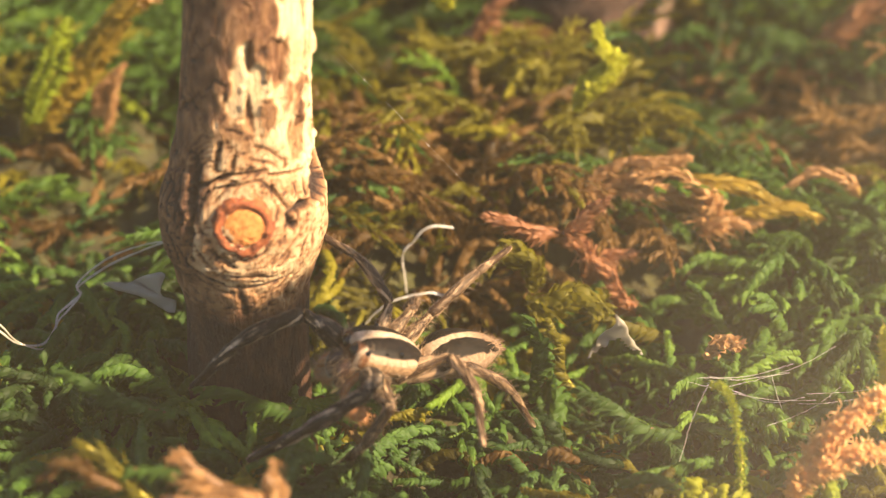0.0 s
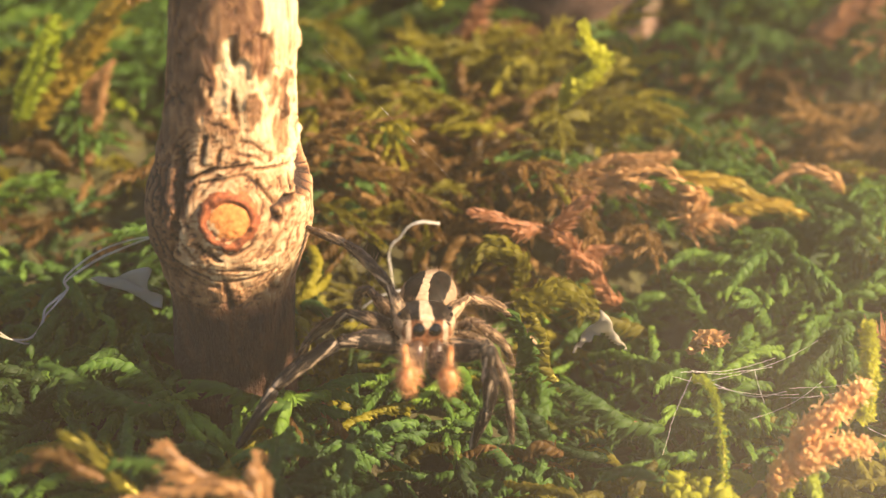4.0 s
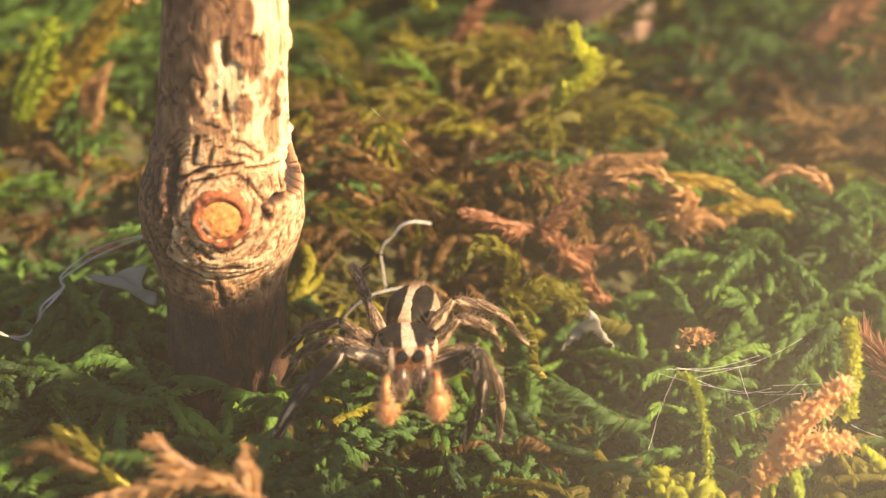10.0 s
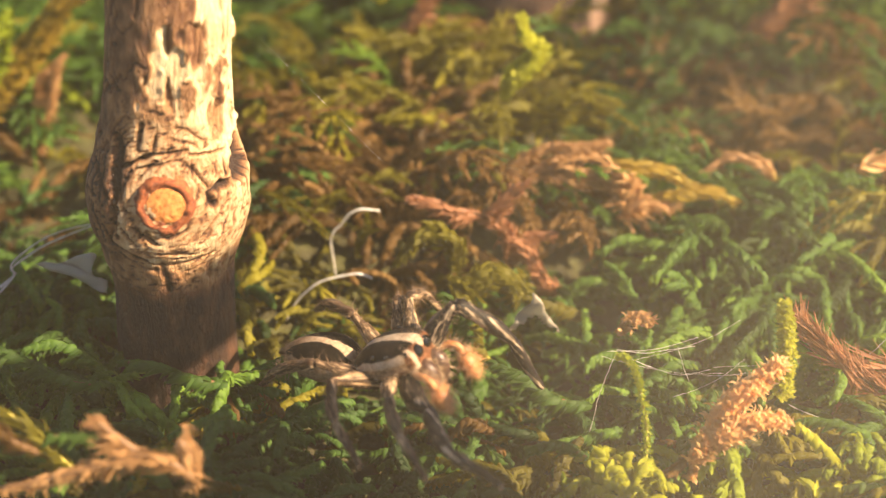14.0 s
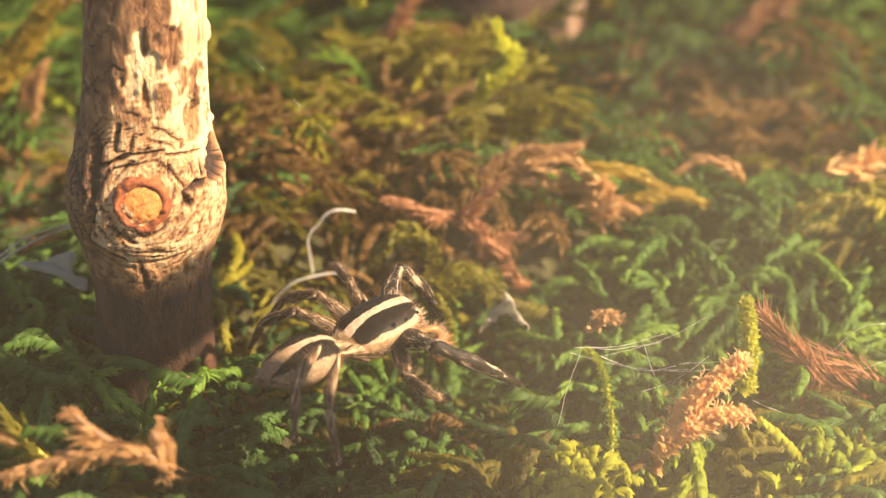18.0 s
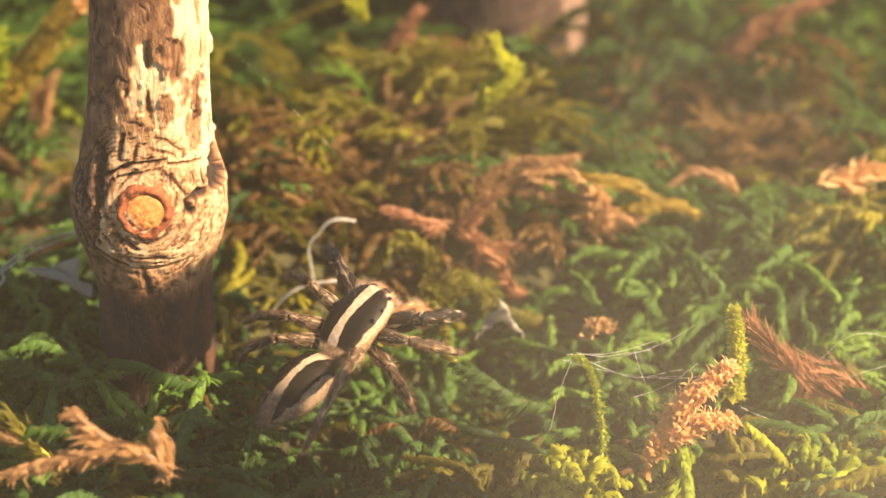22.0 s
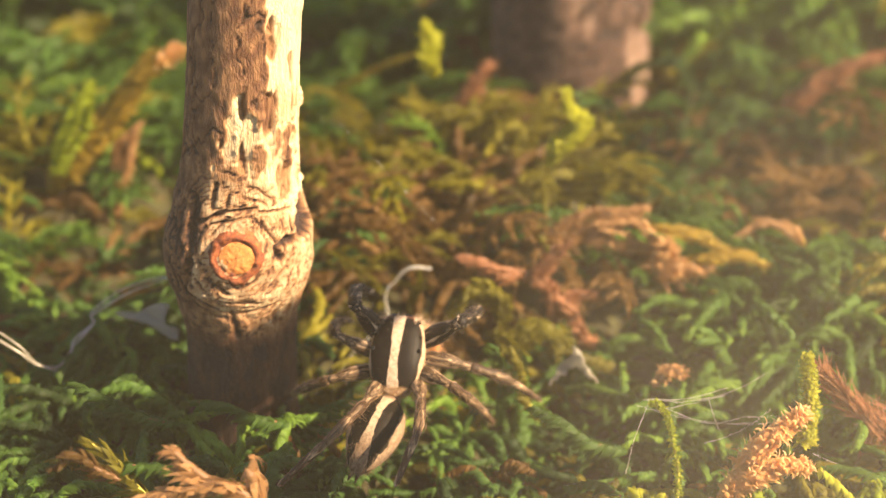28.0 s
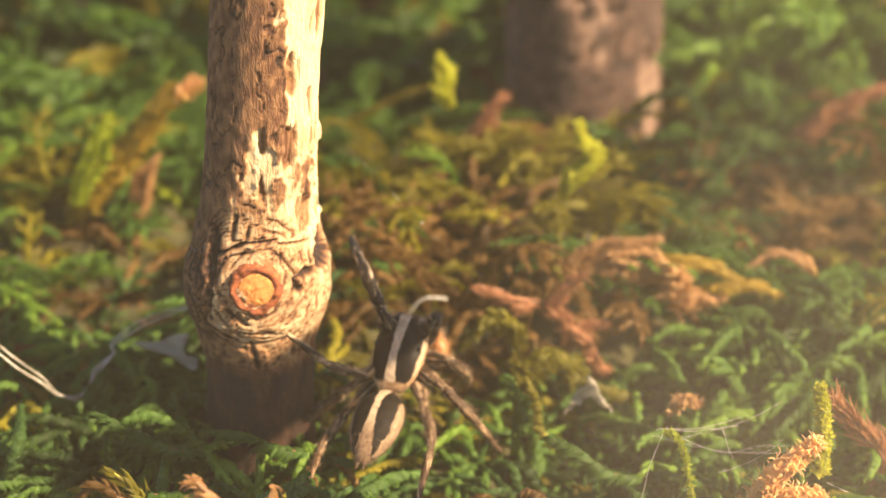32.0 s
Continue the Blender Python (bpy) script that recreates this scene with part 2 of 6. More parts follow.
def abdomen_mat():
    m = mat_new("abdomen", (0.01, 0.008, 0.007), 0.5, **{"Specular IOR Level": 0.08})
    x, y, z = spider_coords(m)
    wob = calc(m, "MULTIPLY_ADD", noise_tex(m, 2.4, 5, 0.7), 0.44, -0.22)
    ay = calc(m, "ADD", calc(m, "ABSOLUTE", y), wob)
    black = ramp(m, noise_tex(m, 3.0, 4), [(0.3, (0.005, 0.004, 0.003)), (0.8, (0.022, 0.016, 0.012))])
    cream = ramp(m, noise_tex(m, 5.5, 5, 0.8), [(0.3, (0.23, 0.155, 0.095)), (0.65, (0.52, 0.40, 0.28))])
    brown = ramp(m, noise_tex(m, 5.5, 5, 0.8), [(0.3, (0.06, 0.034, 0.02)), (0.7, (0.32, 0.21, 0.13))])
    back = step_of(m, x, -2.2, -3.6)
    stripe = mix_rgb(m, calc(m, "MAXIMUM", back, step_of(m, x, -0.55, -0.3)), cream, brown)
    wide = calc(m, "MULTIPLY_ADD", step_of(m, x, -2.2, -4.4), 0.26, calc(m, "MULTIPLY_ADD", step_of(m, x, -1.2, -0.2), 0.12, 0.17))
    col = mix_rgb(m, step_of(m, ay, wide, calc(m, "ADD", wide, 0.06)), stripe, black)
    away = calc(m, "ADD", x, 1.95)
    edge = calc(m, "SUBTRACT", 1.08, calc(m, "MULTIPLY", calc(m, "MULTIPLY", away, away), 0.10))
    side = step_of(m, ay, edge, calc(m, "ADD", edge, 0.07))
    side = calc(m, "MAXIMUM", side, step_of(m, calc(m, "ADD", z, wob), -0.15, -0.27))
    col = mix_rgb(m, side, col, mix_rgb(m, 0.75, cream, brown))
    col = mix_rgb(m, step_of(m, calc(m, "ADD", z, wob), -0.1, -0.25), col, brown)
    paint(m, col)
    bump(m, noise_tex(m, 9.0, 4, 0.8), 0.35, 0.08)
    return m


def leg_mat(name, dark, light, lo, hi):
    m = mat_new(name, dark, 0.55, **{"Specular IOR Level": 0.2})
    streak = noise_tex(m, 2.2, 4, 0.65, (0.10, 1.9, 1.9))
    spots = noise_tex(m, 1.1, 3, 0.5)
    v = calc(m, "MULTIPLY_ADD", spots, 0.2, calc(m, "SUBTRACT", streak, 0.10))
    mid = tuple((a + b) * 0.3 for a, b in zip(dark, light))
    paint(m, ramp(m, v, [(lo, dark), ((lo + hi) / 2, mid), (hi, light)]))
    bump(m, noise_tex(m, 6.0, 4, 0.8, (0.5, 1, 1)), 0.4, 0.08)
    return m


CARAPACE, ABDOMEN = carapace_mat(), abdomen_mat()
LEG = leg_mat("leg", (0.040, 0.021, 0.011), (0.40, 0.265, 0.155), 0.46, 0.62)
LEG_DARK = leg_mat("leg_dark", (0.010, 0.007, 0.006), (0.48, 0.36, 0.25), 0.54, 0.64)
LEG_MID = leg_mat("leg_mid", (0.034, 0.019, 0.011), (0.44, 0.30, 0.18), 0.47, 0.62)
PALP = mat_new("palp", (0.50, 0.21, 0.07), 0.5)
paint(PALP, ramp(PALP, noise_tex(PALP, 3.0, 4), [(0.3, (0.26, 0.08, 0.025)), (0.7, (0.52, 0.24, 0.085))]))
HAIR_TAN = mat_new("hair_tan", (0.42, 0.29, 0.18), 0.35)
HAIR_BROWN = mat_new("hair_brown", (0.26, 0.165, 0.10), 0.4)
HAIR_ORANGE = mat_new("hair_orange", (0.52, 0.25, 0.11), 0.35)
HAIR_DARK = mat_new("hair_dark", (0.06, 0.035, 0.02), 0.35)
EYE = mat_new("eye", (0.004, 0.004, 0.004), 0.04)
FANG = mat_new("chelicera", (0.05, 0.022, 0.013), 0.4)

GLASS = bpy.data.materials.new("terrarium_glass")
GLASS.use_nodes = True
gn, gl = GLASS.node_tree.nodes, GLASS.node_tree.links
gn.remove(gn["Principled BSDF"])
clear, haze_layer, gmix = gn.new("ShaderNodeBsdfTransparent"), gn.new("ShaderNodeBsdfDiffuse"), gn.new("ShaderNodeMixShader")
# haze is put into the pane as a pale diffuse layer
haze_layer.inputs[0].default_value = (0.95, 0.84, 0.64, 1)
gtc, gno, grm = gn.new("ShaderNodeTexCoord"), gn.new("ShaderNodeTexNoise"), gn.new("ShaderNodeMapRange")
gno.inputs["Scale"].default_value, gno.inputs["Detail"].default_value = 150.0, 3.0
grm.inputs[1].default_value, grm.inputs[2].default_value = 0.3, 0.7
grm.inputs[3].default_value, grm.inputs[4].default_value = 0.7, 1.3
gl.new(gtc.outputs["Object"], gno.inputs["Vector"])
gl.new(gno.outputs["Fac"], grm.inputs[0])
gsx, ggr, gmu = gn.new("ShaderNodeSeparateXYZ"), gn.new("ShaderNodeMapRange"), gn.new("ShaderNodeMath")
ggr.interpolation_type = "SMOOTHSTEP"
ggr.inputs[1].default_value, ggr.inputs[2].default_value = 10 * MM, 25 * MM  # painted haze, denser towards the sunny side
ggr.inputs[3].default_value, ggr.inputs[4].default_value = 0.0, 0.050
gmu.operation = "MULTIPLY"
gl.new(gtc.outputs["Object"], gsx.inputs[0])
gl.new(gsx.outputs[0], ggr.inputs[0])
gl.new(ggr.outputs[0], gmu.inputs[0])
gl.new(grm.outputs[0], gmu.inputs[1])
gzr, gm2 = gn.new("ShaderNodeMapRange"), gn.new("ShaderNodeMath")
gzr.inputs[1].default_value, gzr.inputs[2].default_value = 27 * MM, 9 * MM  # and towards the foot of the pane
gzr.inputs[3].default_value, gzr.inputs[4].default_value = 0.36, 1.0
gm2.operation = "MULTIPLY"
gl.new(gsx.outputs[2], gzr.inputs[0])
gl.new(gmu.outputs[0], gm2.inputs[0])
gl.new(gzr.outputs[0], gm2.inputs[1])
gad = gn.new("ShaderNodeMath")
gad.inputs[1].default_value = 0.015  # thin even haze all over
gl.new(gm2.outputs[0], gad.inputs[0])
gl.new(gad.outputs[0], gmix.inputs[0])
gl.new(clear.outputs[0], gmix.inputs[1])
gl.new(haze_layer.outputs[0], gmix.inputs[2])
gl.new(gmix.outputs[0], gn["Material Output"].inputs[0])

# ---- mesh helpers ----
def mesh_of(name, verts, faces, materials, smooth=True, slots=None):
    """A mesh from vertices in mm and faces."""
    me = bpy.data.meshes.new(name)
    v = np.asarray(verts, dtype=np.float32) * MM
    if isinstance(faces, np.ndarray):
        n, k = faces.shape
        me.vertices.add(len(v))
        me.vertices.foreach_set("co", v.ravel())
        me.loops.add(n * k)
        me.loops.foreach_set("vertex_index", faces.ravel().astype(np.int32))
        me.polygons.add(n)
        me.polygons.foreach_set("loop_start", np.arange(0, n * k, k, dtype=np.int32))
        me.update(calc_edges=True)
    else:
        me.from_pydata(v.tolist(), [], faces)
    for m in materials if isinstance(materials, (list, tuple)) else [materials]:
        me.materials.append(m)
    if smooth:
        me.polygons.foreach_set("use_smooth", [True] * len(me.polygons))
    if slots is not None:
        me.polygons.foreach_set("material_index", slots)
    return me


def part(name, me, parent=None, label="", at=None):
    ob = new(name, me)
    if parent is not None:
        ob.parent = parent
    if label:
        ob["label"] = label
    if at is not None:
        ob.matrix_basis = at
    return ob


def thing(name, at, label, category, group="", kind=""):
    ob = new(name)
    ob.empty_display_size = 0.002
    ob.matrix_basis = Matrix.Translation(Vector(at) * MM)
    return tagged(ob, label, category, group, kind)


def smooth_path(pts, n):
    """Catmull-Rom through the points, n samples."""
    p = np.asarray(pts, float)
    p = np.vstack([2 * p[0] - p[1], p, 2 * p[-1] - p[-2]])
    u = np.linspace(0, len(p) - 3 - 1e-6, n)
    i = u.astype(int)
    f = (u - i)[:, None]
    a, b, c, d = p[i], p[i + 1], p[i + 2], p[i + 3]
    return 0.5 * (2 * b + (c - a) * f + (2 * a - 5 * b + 4 * c - d) * f ** 2 + (3 * b - a - 3 * c + d) * f ** 3)


def frames_along(path):
    t = np.gradient(path, axis=0)
    t /= np.linalg.norm(t, axis=1)[:, None] + 1e-9
    up = np.array([0.0, 0, 1]) + 0.001
    s = np.cross(t, up)
    s /= np.linalg.norm(s, axis=1)[:, None] + 1e-9
    return t, s, np.cross(s, t)


def tube(path, radii, k=7, flat=1.0):
    path = np.asarray(path, float)
    t, s, u = frames_along(path)
    a = np.linspace(0, 2 * math.pi, k, endpoint=False)
    r = np.broadcast_to(np.asarray(radii, float), (len(path),))
    ring = path[:, None] + r[:, None, None] * (np.cos(a)[None, :, None] * s[:, None] + flat * np.sin(a)[None, :, None] * u[:, None])
    v = ring.reshape(-1, 3)
    f = [[i * k + j, i * k + (j + 1) % k, (i + 1) * k + (j + 1) % k, (i + 1) * k + j] for i in range(len(path) - 1) for j in range(k)]
    f += [list(range(k))[::-1], [len(v) - k + j for j in range(k)]]
    return v, f


def leaves_along(path, rng, length, width, step, spread=55.0, flat=0.55, curl=0.5, ranks=3, taper=0.55, lean=False):
    """Small folded, curling leaves set along a stem. Seven vertices and five triangles a leaf."""
    seg = np.linalg.norm(np.diff(path, axis=0), axis=1)
    total = seg.sum()
    n = max(4, int(total / step))
    cum = np.r_[0, np.cumsum(seg)]
    at = np.linspace(0.02, 1.0, n) * total
    t, s, u = frames_along(path)
    pick = lambda arr: np.stack([np.interp(at, cum, arr[:, k]) for k in range(3)], 1)
    P, T, S, U = pick(path), pick(t), pick(s), pick(u)
    P, T, S, U = (np.repeat(q, ranks, 0) for q in (P, T, S, U))
    m = n * ranks
    frac = np.repeat(at / total, ranks)
    size = (1 - taper * frac ** 2.5) * (0.55 + 0.45 * np.minimum(1, frac * 6)) * rng.uniform(0.75, 1.2, m)
    phi = np.tile(np.arange(ranks) * 2 * math.pi / ranks, n) + np.repeat(np.arange(n) * 2.4, ranks) + rng.normal(0, 0.3, m)
    R = np.cos(phi)[:, None] * S + flat * np.sin(phi)[:, None] * U
    R /= np.linalg.norm(R, axis=1)[:, None] + 1e-9
    al = np.radians(spread * (1 - 0.45 * frac) + rng.normal(0, 9, m))
    D = np.cos(al)[:, None] * T + np.sin(al)[:, None] * R
    W = np.cross(D, R)
    W /= np.linalg.norm(W, axis=1)[:, None] + 1e-9
    L, B = (length * size)[:, None], (width * size)[:, None]
    C = 0.40 * T - 0.65 * U - 0.50 * R + rng.normal(0, 0.30, (m, 3))
    bend = (curl * rng.uniform(0.3, 1.4, m))[:, None]
    rows = []
    for w, wide in ((0.0, 0.55), (0.36, 1.0), (0.72, 0.6)):
        c = P + L * (w * D + 0.62 * bend * w * w * C)
        cup = 0.16 * B * R
        rows += [c + 0.5 * wide * B * W + cup, c - 0.5 * wide * B * W + cup]
    rows.append(P + L * ((1 - 0.2 * bend) * D + 0.62 * bend * C))
    if lean:  # five vertices and three triangles
        v = np.stack([rows[k] for k in (0, 1, 2, 3, 6)], 1).reshape(-1, 3)
        i = np.arange(m)[:, None] * 5
        return v, np.concatenate([i + np.array([k]) for k in ((0, 2, 3), (0, 3, 1), (2, 4, 3))], 0)
    v = np.stack(rows, 1).reshape(-1, 3)
    i = np.arange(m)[:, None] * 7
    f = np.concatenate([i + np.array([k]) for k in ((0, 2, 3), (0, 3, 1), (2, 4, 5), (2, 5, 3), (4, 6, 5))], 0)
    return v, f


def joined(pieces):
    vs, fs, o = [], [], 0
    for v, f in pieces:
        vs.append(v)
        fs.append(f + o)
        o += len(v)
    return np.concatenate(vs), np.concatenate(fs)


def hairs(roots, ways, length, radius):
    """Thin three-sided bristles."""
    roots, ways = np.asarray(roots, float), np.asarray(ways, float)
    n = len(roots)
    a = np.cross(ways, np.array([0.31, 0.52, 0.79]))
    a /= np.linalg.norm(a, axis=1)[:, None] + 1e-9
    b = np.cross(ways, a)
    ln = np.broadcast_to(np.asarray(length, float), (n,))[:, None]
    c, s = -0.5, 0.866
    v = np.stack([roots + radius * a, roots + radius * (c * a + s * b), roots + radius * (c * a - s * b), roots + ln * ways], 1).reshape(-1, 3)
    i = np.arange(n)[:, None] * 4
    f = np.concatenate([i + np.array([[0, 1, 3]]), i + np.array([[1, 2, 3]]), i + np.array([[2, 0, 3]])], 0)
    return v, f


# ---- ground ----
HUMPS = [(5, 18, 9, 3.2), (20, 22, 8, 3.4), (-13, 28, 9, 2.4), (30, 12, 8, 1.2), (13, -3, 7, -1.9), (13, -10, 6, -1.7), (27, -9, 6, -1.5), (1, -15, 5, 2.4),
         (-6, -5, 5, 1.2), (24, -8, 4, -0.8), (37, 28, 7, -2.5), (22, 36, 7, 2.2), (29, 26, 5, -2.0), (17, 4, 5, -1.4), (9, 8, 3.5, -1.0), (42, 12, 7, 2.0), (40, 36, 10, 3.0), (10, 40, 16, 2.5), (-30, 50, 20, 3.5), (50, 70, 24, 4.0), (2.5, -4.2, 3, 1.5)]


def ground_z(x, y):
    x, y = np.asarray(x, float), np.asarray(y, float)
    z = -2.9 + 1.2 / (1 + np.exp(-np.clip((y - 12) / 3, -30, 30)))
    for hx, hy, r, h in HUMPS:
        z = z + h * np.exp(-((x - hx) ** 2 + (y - hy) ** 2) / (r * r))
    return z + 0.35 * np.sin(x * 0.53 + 1.3) * np.cos(y * 0.47) + 0.25 * np.sin(x * 1.1 + y * 0.8)


# dark hollows between the moss cushions: centre x, y, spreads, depth
DIPS = [(28.5, 17.0, 4.2, 2.6, 4.2), (22.5, 21.5, 3.2, 3.0, 3.5), (20.5, 35.0, 7.0, 4.5, 2.2)]


def dip(x, y):
    return sum(d * np.exp(-((x - cx) / rx) ** 2 - ((y - cy) / ry) ** 2) for cx, cy, rx, ry, d in DIPS)


gx = np.r_[-400, -220, -120, np.linspace(-60, 80, 141), 140, 240, 400]
gy = np.r_[-300, -160, -90, np.linspace(-40, 110, 151), 180, 320, 500]
GX, GY = np.meshgrid(gx, gy)
GZ = np.where((GX > -61) & (GX < 81) & (GY > -41) & (GY < 111), ground_z(GX, GY) - dip(GX, GY) - 0.7 - 2.0 * np.exp(-((GX - 19) / 9.5) ** 4 - ((GY - 8.8) / 5.4) ** 4) - 1.2 * np.exp(-((GX - 29) / 6.5) ** 4 - ((GY + 10.2) / 4) ** 4), -1.6)
nx, ny = len(gx), len(gy)
idx = np.arange(nx * ny).reshape(ny, nx)
quads = np.stack([idx[:-1, :-1], idx[:-1, 1:], idx[1:, 1:], idx[1:, :-1]], -1).reshape(-1, 4)
ground = new("ground", mesh_of("ground", np.stack([GX, GY, GZ], -1).reshape(-1, 3), quads, SOIL))
tagged(ground, "dark brown damp soil under the moss", "ground", kind="structure")

# ---- the two sticks ----
def ramp01(v, lo, hi):
    f = min(1.0, max(0.0, (v - lo) / (hi - lo)))
    return f * f * (3 - 2 * f)


def n3(x, y, z):
    return noise.noise(Vector((x, y, z)))


# fissures round the knot, in mm on the stick's front: from x, z to x, z, half width and depth
FISSURES = ((-0.3, 13.0, -0.6, 11.8, 0.12, 0.25), (0.35, 12.5, 0.15, 11.9, 0.09, 0.2), (-1.5, 12.2, -1.9, 8.8, 0.30, 0.28), (-1.9, 8.4, -2.3, 7.3, 0.16, 0.2), (-1.5, 10.9, 0.2, 11.7, 0.11, 0.3), (0.2, 11.65, 1.7, 11.75, 0.09, 0.30), (1.9, 11.5, 3.2, 11.25, 0.06, 0.18), (-0.7, 10.95, 0.9, 11.3, 0.07, 0.2),
            (3.75, 11.2, 3.9, 9.7, 0.36, 0.7), (3.0, 9.75, 3.4, 9.65, 0.22, 0.45), (2.6, 9.6, 2.75, 8.9, 0.16, 0.4), (1.9, 10.9, 2.6, 9.9, 0.08, 0.25), (-1.1, 8.2, 0.1, 7.35, 0.12, 0.25), (0.2, 6.2, 0.3, 4.4, 0.16, 0.18),
            (-2.3, 7.1, -0.6, 6.3, 0.10, 0.2), (-0.6, 6.9, 1.8, 6.6, 0.07, 0.15), (0.2, 6.0, 2.6, 6.3, 0.07, 0.12), (-2.9, 10.6, -2.2, 9.4, 0.12, 0.2), (3.3, 8.9, 2.2, 7.5, 0.07, 0.15))


def trunk_mesh(name, material, prof, knot=None, rough=1.0, seed=0.0, nth=200, nz=460, top=50.0, low=-3.0):
    """A bark-covered stick: prof holds rows of z, centre x, centre y and radius. The bark has peeled to pale wood on
    the +x side, where the wood is also painted paler as if sunlit.
    """
    p = np.asarray(prof, float)
    zs = np.r_[np.linspace(low, 30.0, nz), np.linspace(30.5, top, 40)] if knot else np.linspace(low, top, nz)
    nz = len(zs)
    cx, cy, rr = (np.interp(zs, p[:, 0], p[:, k]) for k in (1, 2, 3))
    k = np.exp(-0.5 * (np.arange(-6, 7) / 2.6) ** 2)
    k /= k.sum()
    cx, cy, rr = (np.convolve(np.pad(q, 6, mode="edge"), k, mode="valid") for q in (cx, cy, rr))
    th = np.linspace(0, 2 * math.pi, nth, endpoint=False)
    th = th + 0.42 * np.cos(th)  # finer on the front
    verts, layer = np.zeros((nz, nth, 3)), np.zeros((nz, nth))
    for i, z in enumerate(zs):
        for j, a in enumerate(th):
            c, s = math.cos(a), math.sin(a)
            r = rr[i]
            x, y = c * r + seed * 7, s * r
            # outer bark in ragged plates, thicker on the -x side
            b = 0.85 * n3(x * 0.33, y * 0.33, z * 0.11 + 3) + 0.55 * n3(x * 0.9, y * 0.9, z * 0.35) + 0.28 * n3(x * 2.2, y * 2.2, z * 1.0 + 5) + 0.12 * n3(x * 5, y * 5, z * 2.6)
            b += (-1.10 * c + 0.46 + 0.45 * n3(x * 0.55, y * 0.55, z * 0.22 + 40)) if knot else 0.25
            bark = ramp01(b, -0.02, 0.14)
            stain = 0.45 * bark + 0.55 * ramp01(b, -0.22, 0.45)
            lip = math.exp(-((b - 0.05) / 0.05) ** 2)
            # long pits and slits in the bare wood, cracks in the bark
            pit = ramp01(n3(x * 1.45 + 9, y * 1.45, z * 0.36) + 0.34 * n3(x * 3, y * 3, z * 0.8), 0.20, 0.40)
            slit = ramp01(0.05 - abs(n3(x * 1.5, y * 1.5 + 4, z * 0.22 + 7)), 0.0, 0.035) * ramp01(n3(x * 0.5, y * 0.5 + 2, z * 0.4), -0.05, 0.2)
            crack = ramp01(0.06 - abs(n3(x * 0.8 + 3, y * 0.8, z * 0.45 + 1) + 0.25 * n3(x * 3, y * 3, z * 1.6)), 0.0, 0.05)
            scale = n3(x * 2.6, y * 2.6, z * 1.5 + 8)
            grain = n3(x * 4.5, y * 4.5, z * 0.7)
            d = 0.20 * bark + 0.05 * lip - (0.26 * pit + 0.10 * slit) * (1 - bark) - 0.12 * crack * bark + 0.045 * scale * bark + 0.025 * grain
            # the 0.10 * c term paints sunlight into the wood: paler towards +x
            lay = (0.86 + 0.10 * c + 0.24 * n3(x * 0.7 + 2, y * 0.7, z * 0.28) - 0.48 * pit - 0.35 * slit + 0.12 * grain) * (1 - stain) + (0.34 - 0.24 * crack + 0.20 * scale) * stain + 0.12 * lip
            if knot:
                kx, ky, kz = knot
                px, py = cx[i] + c * r, cy[i] + s * r
                dist = math.sqrt((px - kx) ** 2 + 0.8 * (py - ky) ** 2 + ((z - kz) * 0.85) ** 2)
                near = math.exp(-(max(0.0, dist - 2.6) / 1.3) ** 2) if py < cy[i] + 1.5 else 0.0
                near = max(near, 0.9 * ramp01(z, 5.0, 6.0) * ramp01(z, 11.6, 10.4))
                # wrinkles that run round the knot, broken into short pieces
                flow = dist * 1.9 + 0.9 * n3(px * 0.5, z * 0.5, 3) + 0.35 * n3(px * 1.6, z * 1.6, 4)
                groove = ramp01(math.cos(flow * 2 * math.pi), 0.55, 1.0) * ramp01(n3(px * 0.9, z * 1.1, 8), -0.15, 0.2)
                fine = ramp01(math.cos(flow * 5.3 * math.pi + 2 * n3(px * 2, z * 2, 1)), 0.5, 1.0) * ramp01(n3(px * 1.7, z * 1.7, 6), -0.05, 0.25)
                fleck = ramp01(n3(px * 3.4, py * 3.4, z * 5.5), 0.28, 0.45)
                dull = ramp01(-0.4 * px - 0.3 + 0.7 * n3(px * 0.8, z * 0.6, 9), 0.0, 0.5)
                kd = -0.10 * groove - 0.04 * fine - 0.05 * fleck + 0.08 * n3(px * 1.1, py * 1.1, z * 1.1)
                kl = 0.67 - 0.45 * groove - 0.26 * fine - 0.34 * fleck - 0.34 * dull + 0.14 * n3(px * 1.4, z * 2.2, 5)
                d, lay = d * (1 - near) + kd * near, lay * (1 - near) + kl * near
                # below the knot the old bark sits tight: rough and reddish
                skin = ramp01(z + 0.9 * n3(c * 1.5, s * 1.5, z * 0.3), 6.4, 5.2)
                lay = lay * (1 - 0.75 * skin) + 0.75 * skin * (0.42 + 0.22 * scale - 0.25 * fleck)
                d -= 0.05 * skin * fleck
                # lower still, the foot's shade is painted in: near-black, smoother bark
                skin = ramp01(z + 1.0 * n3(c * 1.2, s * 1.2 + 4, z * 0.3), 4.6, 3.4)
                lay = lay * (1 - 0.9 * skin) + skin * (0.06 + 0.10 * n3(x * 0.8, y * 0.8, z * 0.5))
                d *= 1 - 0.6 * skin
                if py < cy[i] + 1.2:
                    for ax, az, bx, bz, wd, dp in FISSURES:
                        ux, uz = bx - ax, bz - az
                        f = min(1.0, max(0.0, ((px - ax) * ux + (z - az) * uz) / (ux * ux + uz * uz)))
                        e = math.hypot(px - ax - f * ux, z - az - f * uz)
                        if e > 3 * wd:
                            continue
                        e /= wd * (0.85 + 0.7 * n3(px * 1.8, z * 1.8, 5) + 0.3 * n3(px * 5, z * 5, 5))
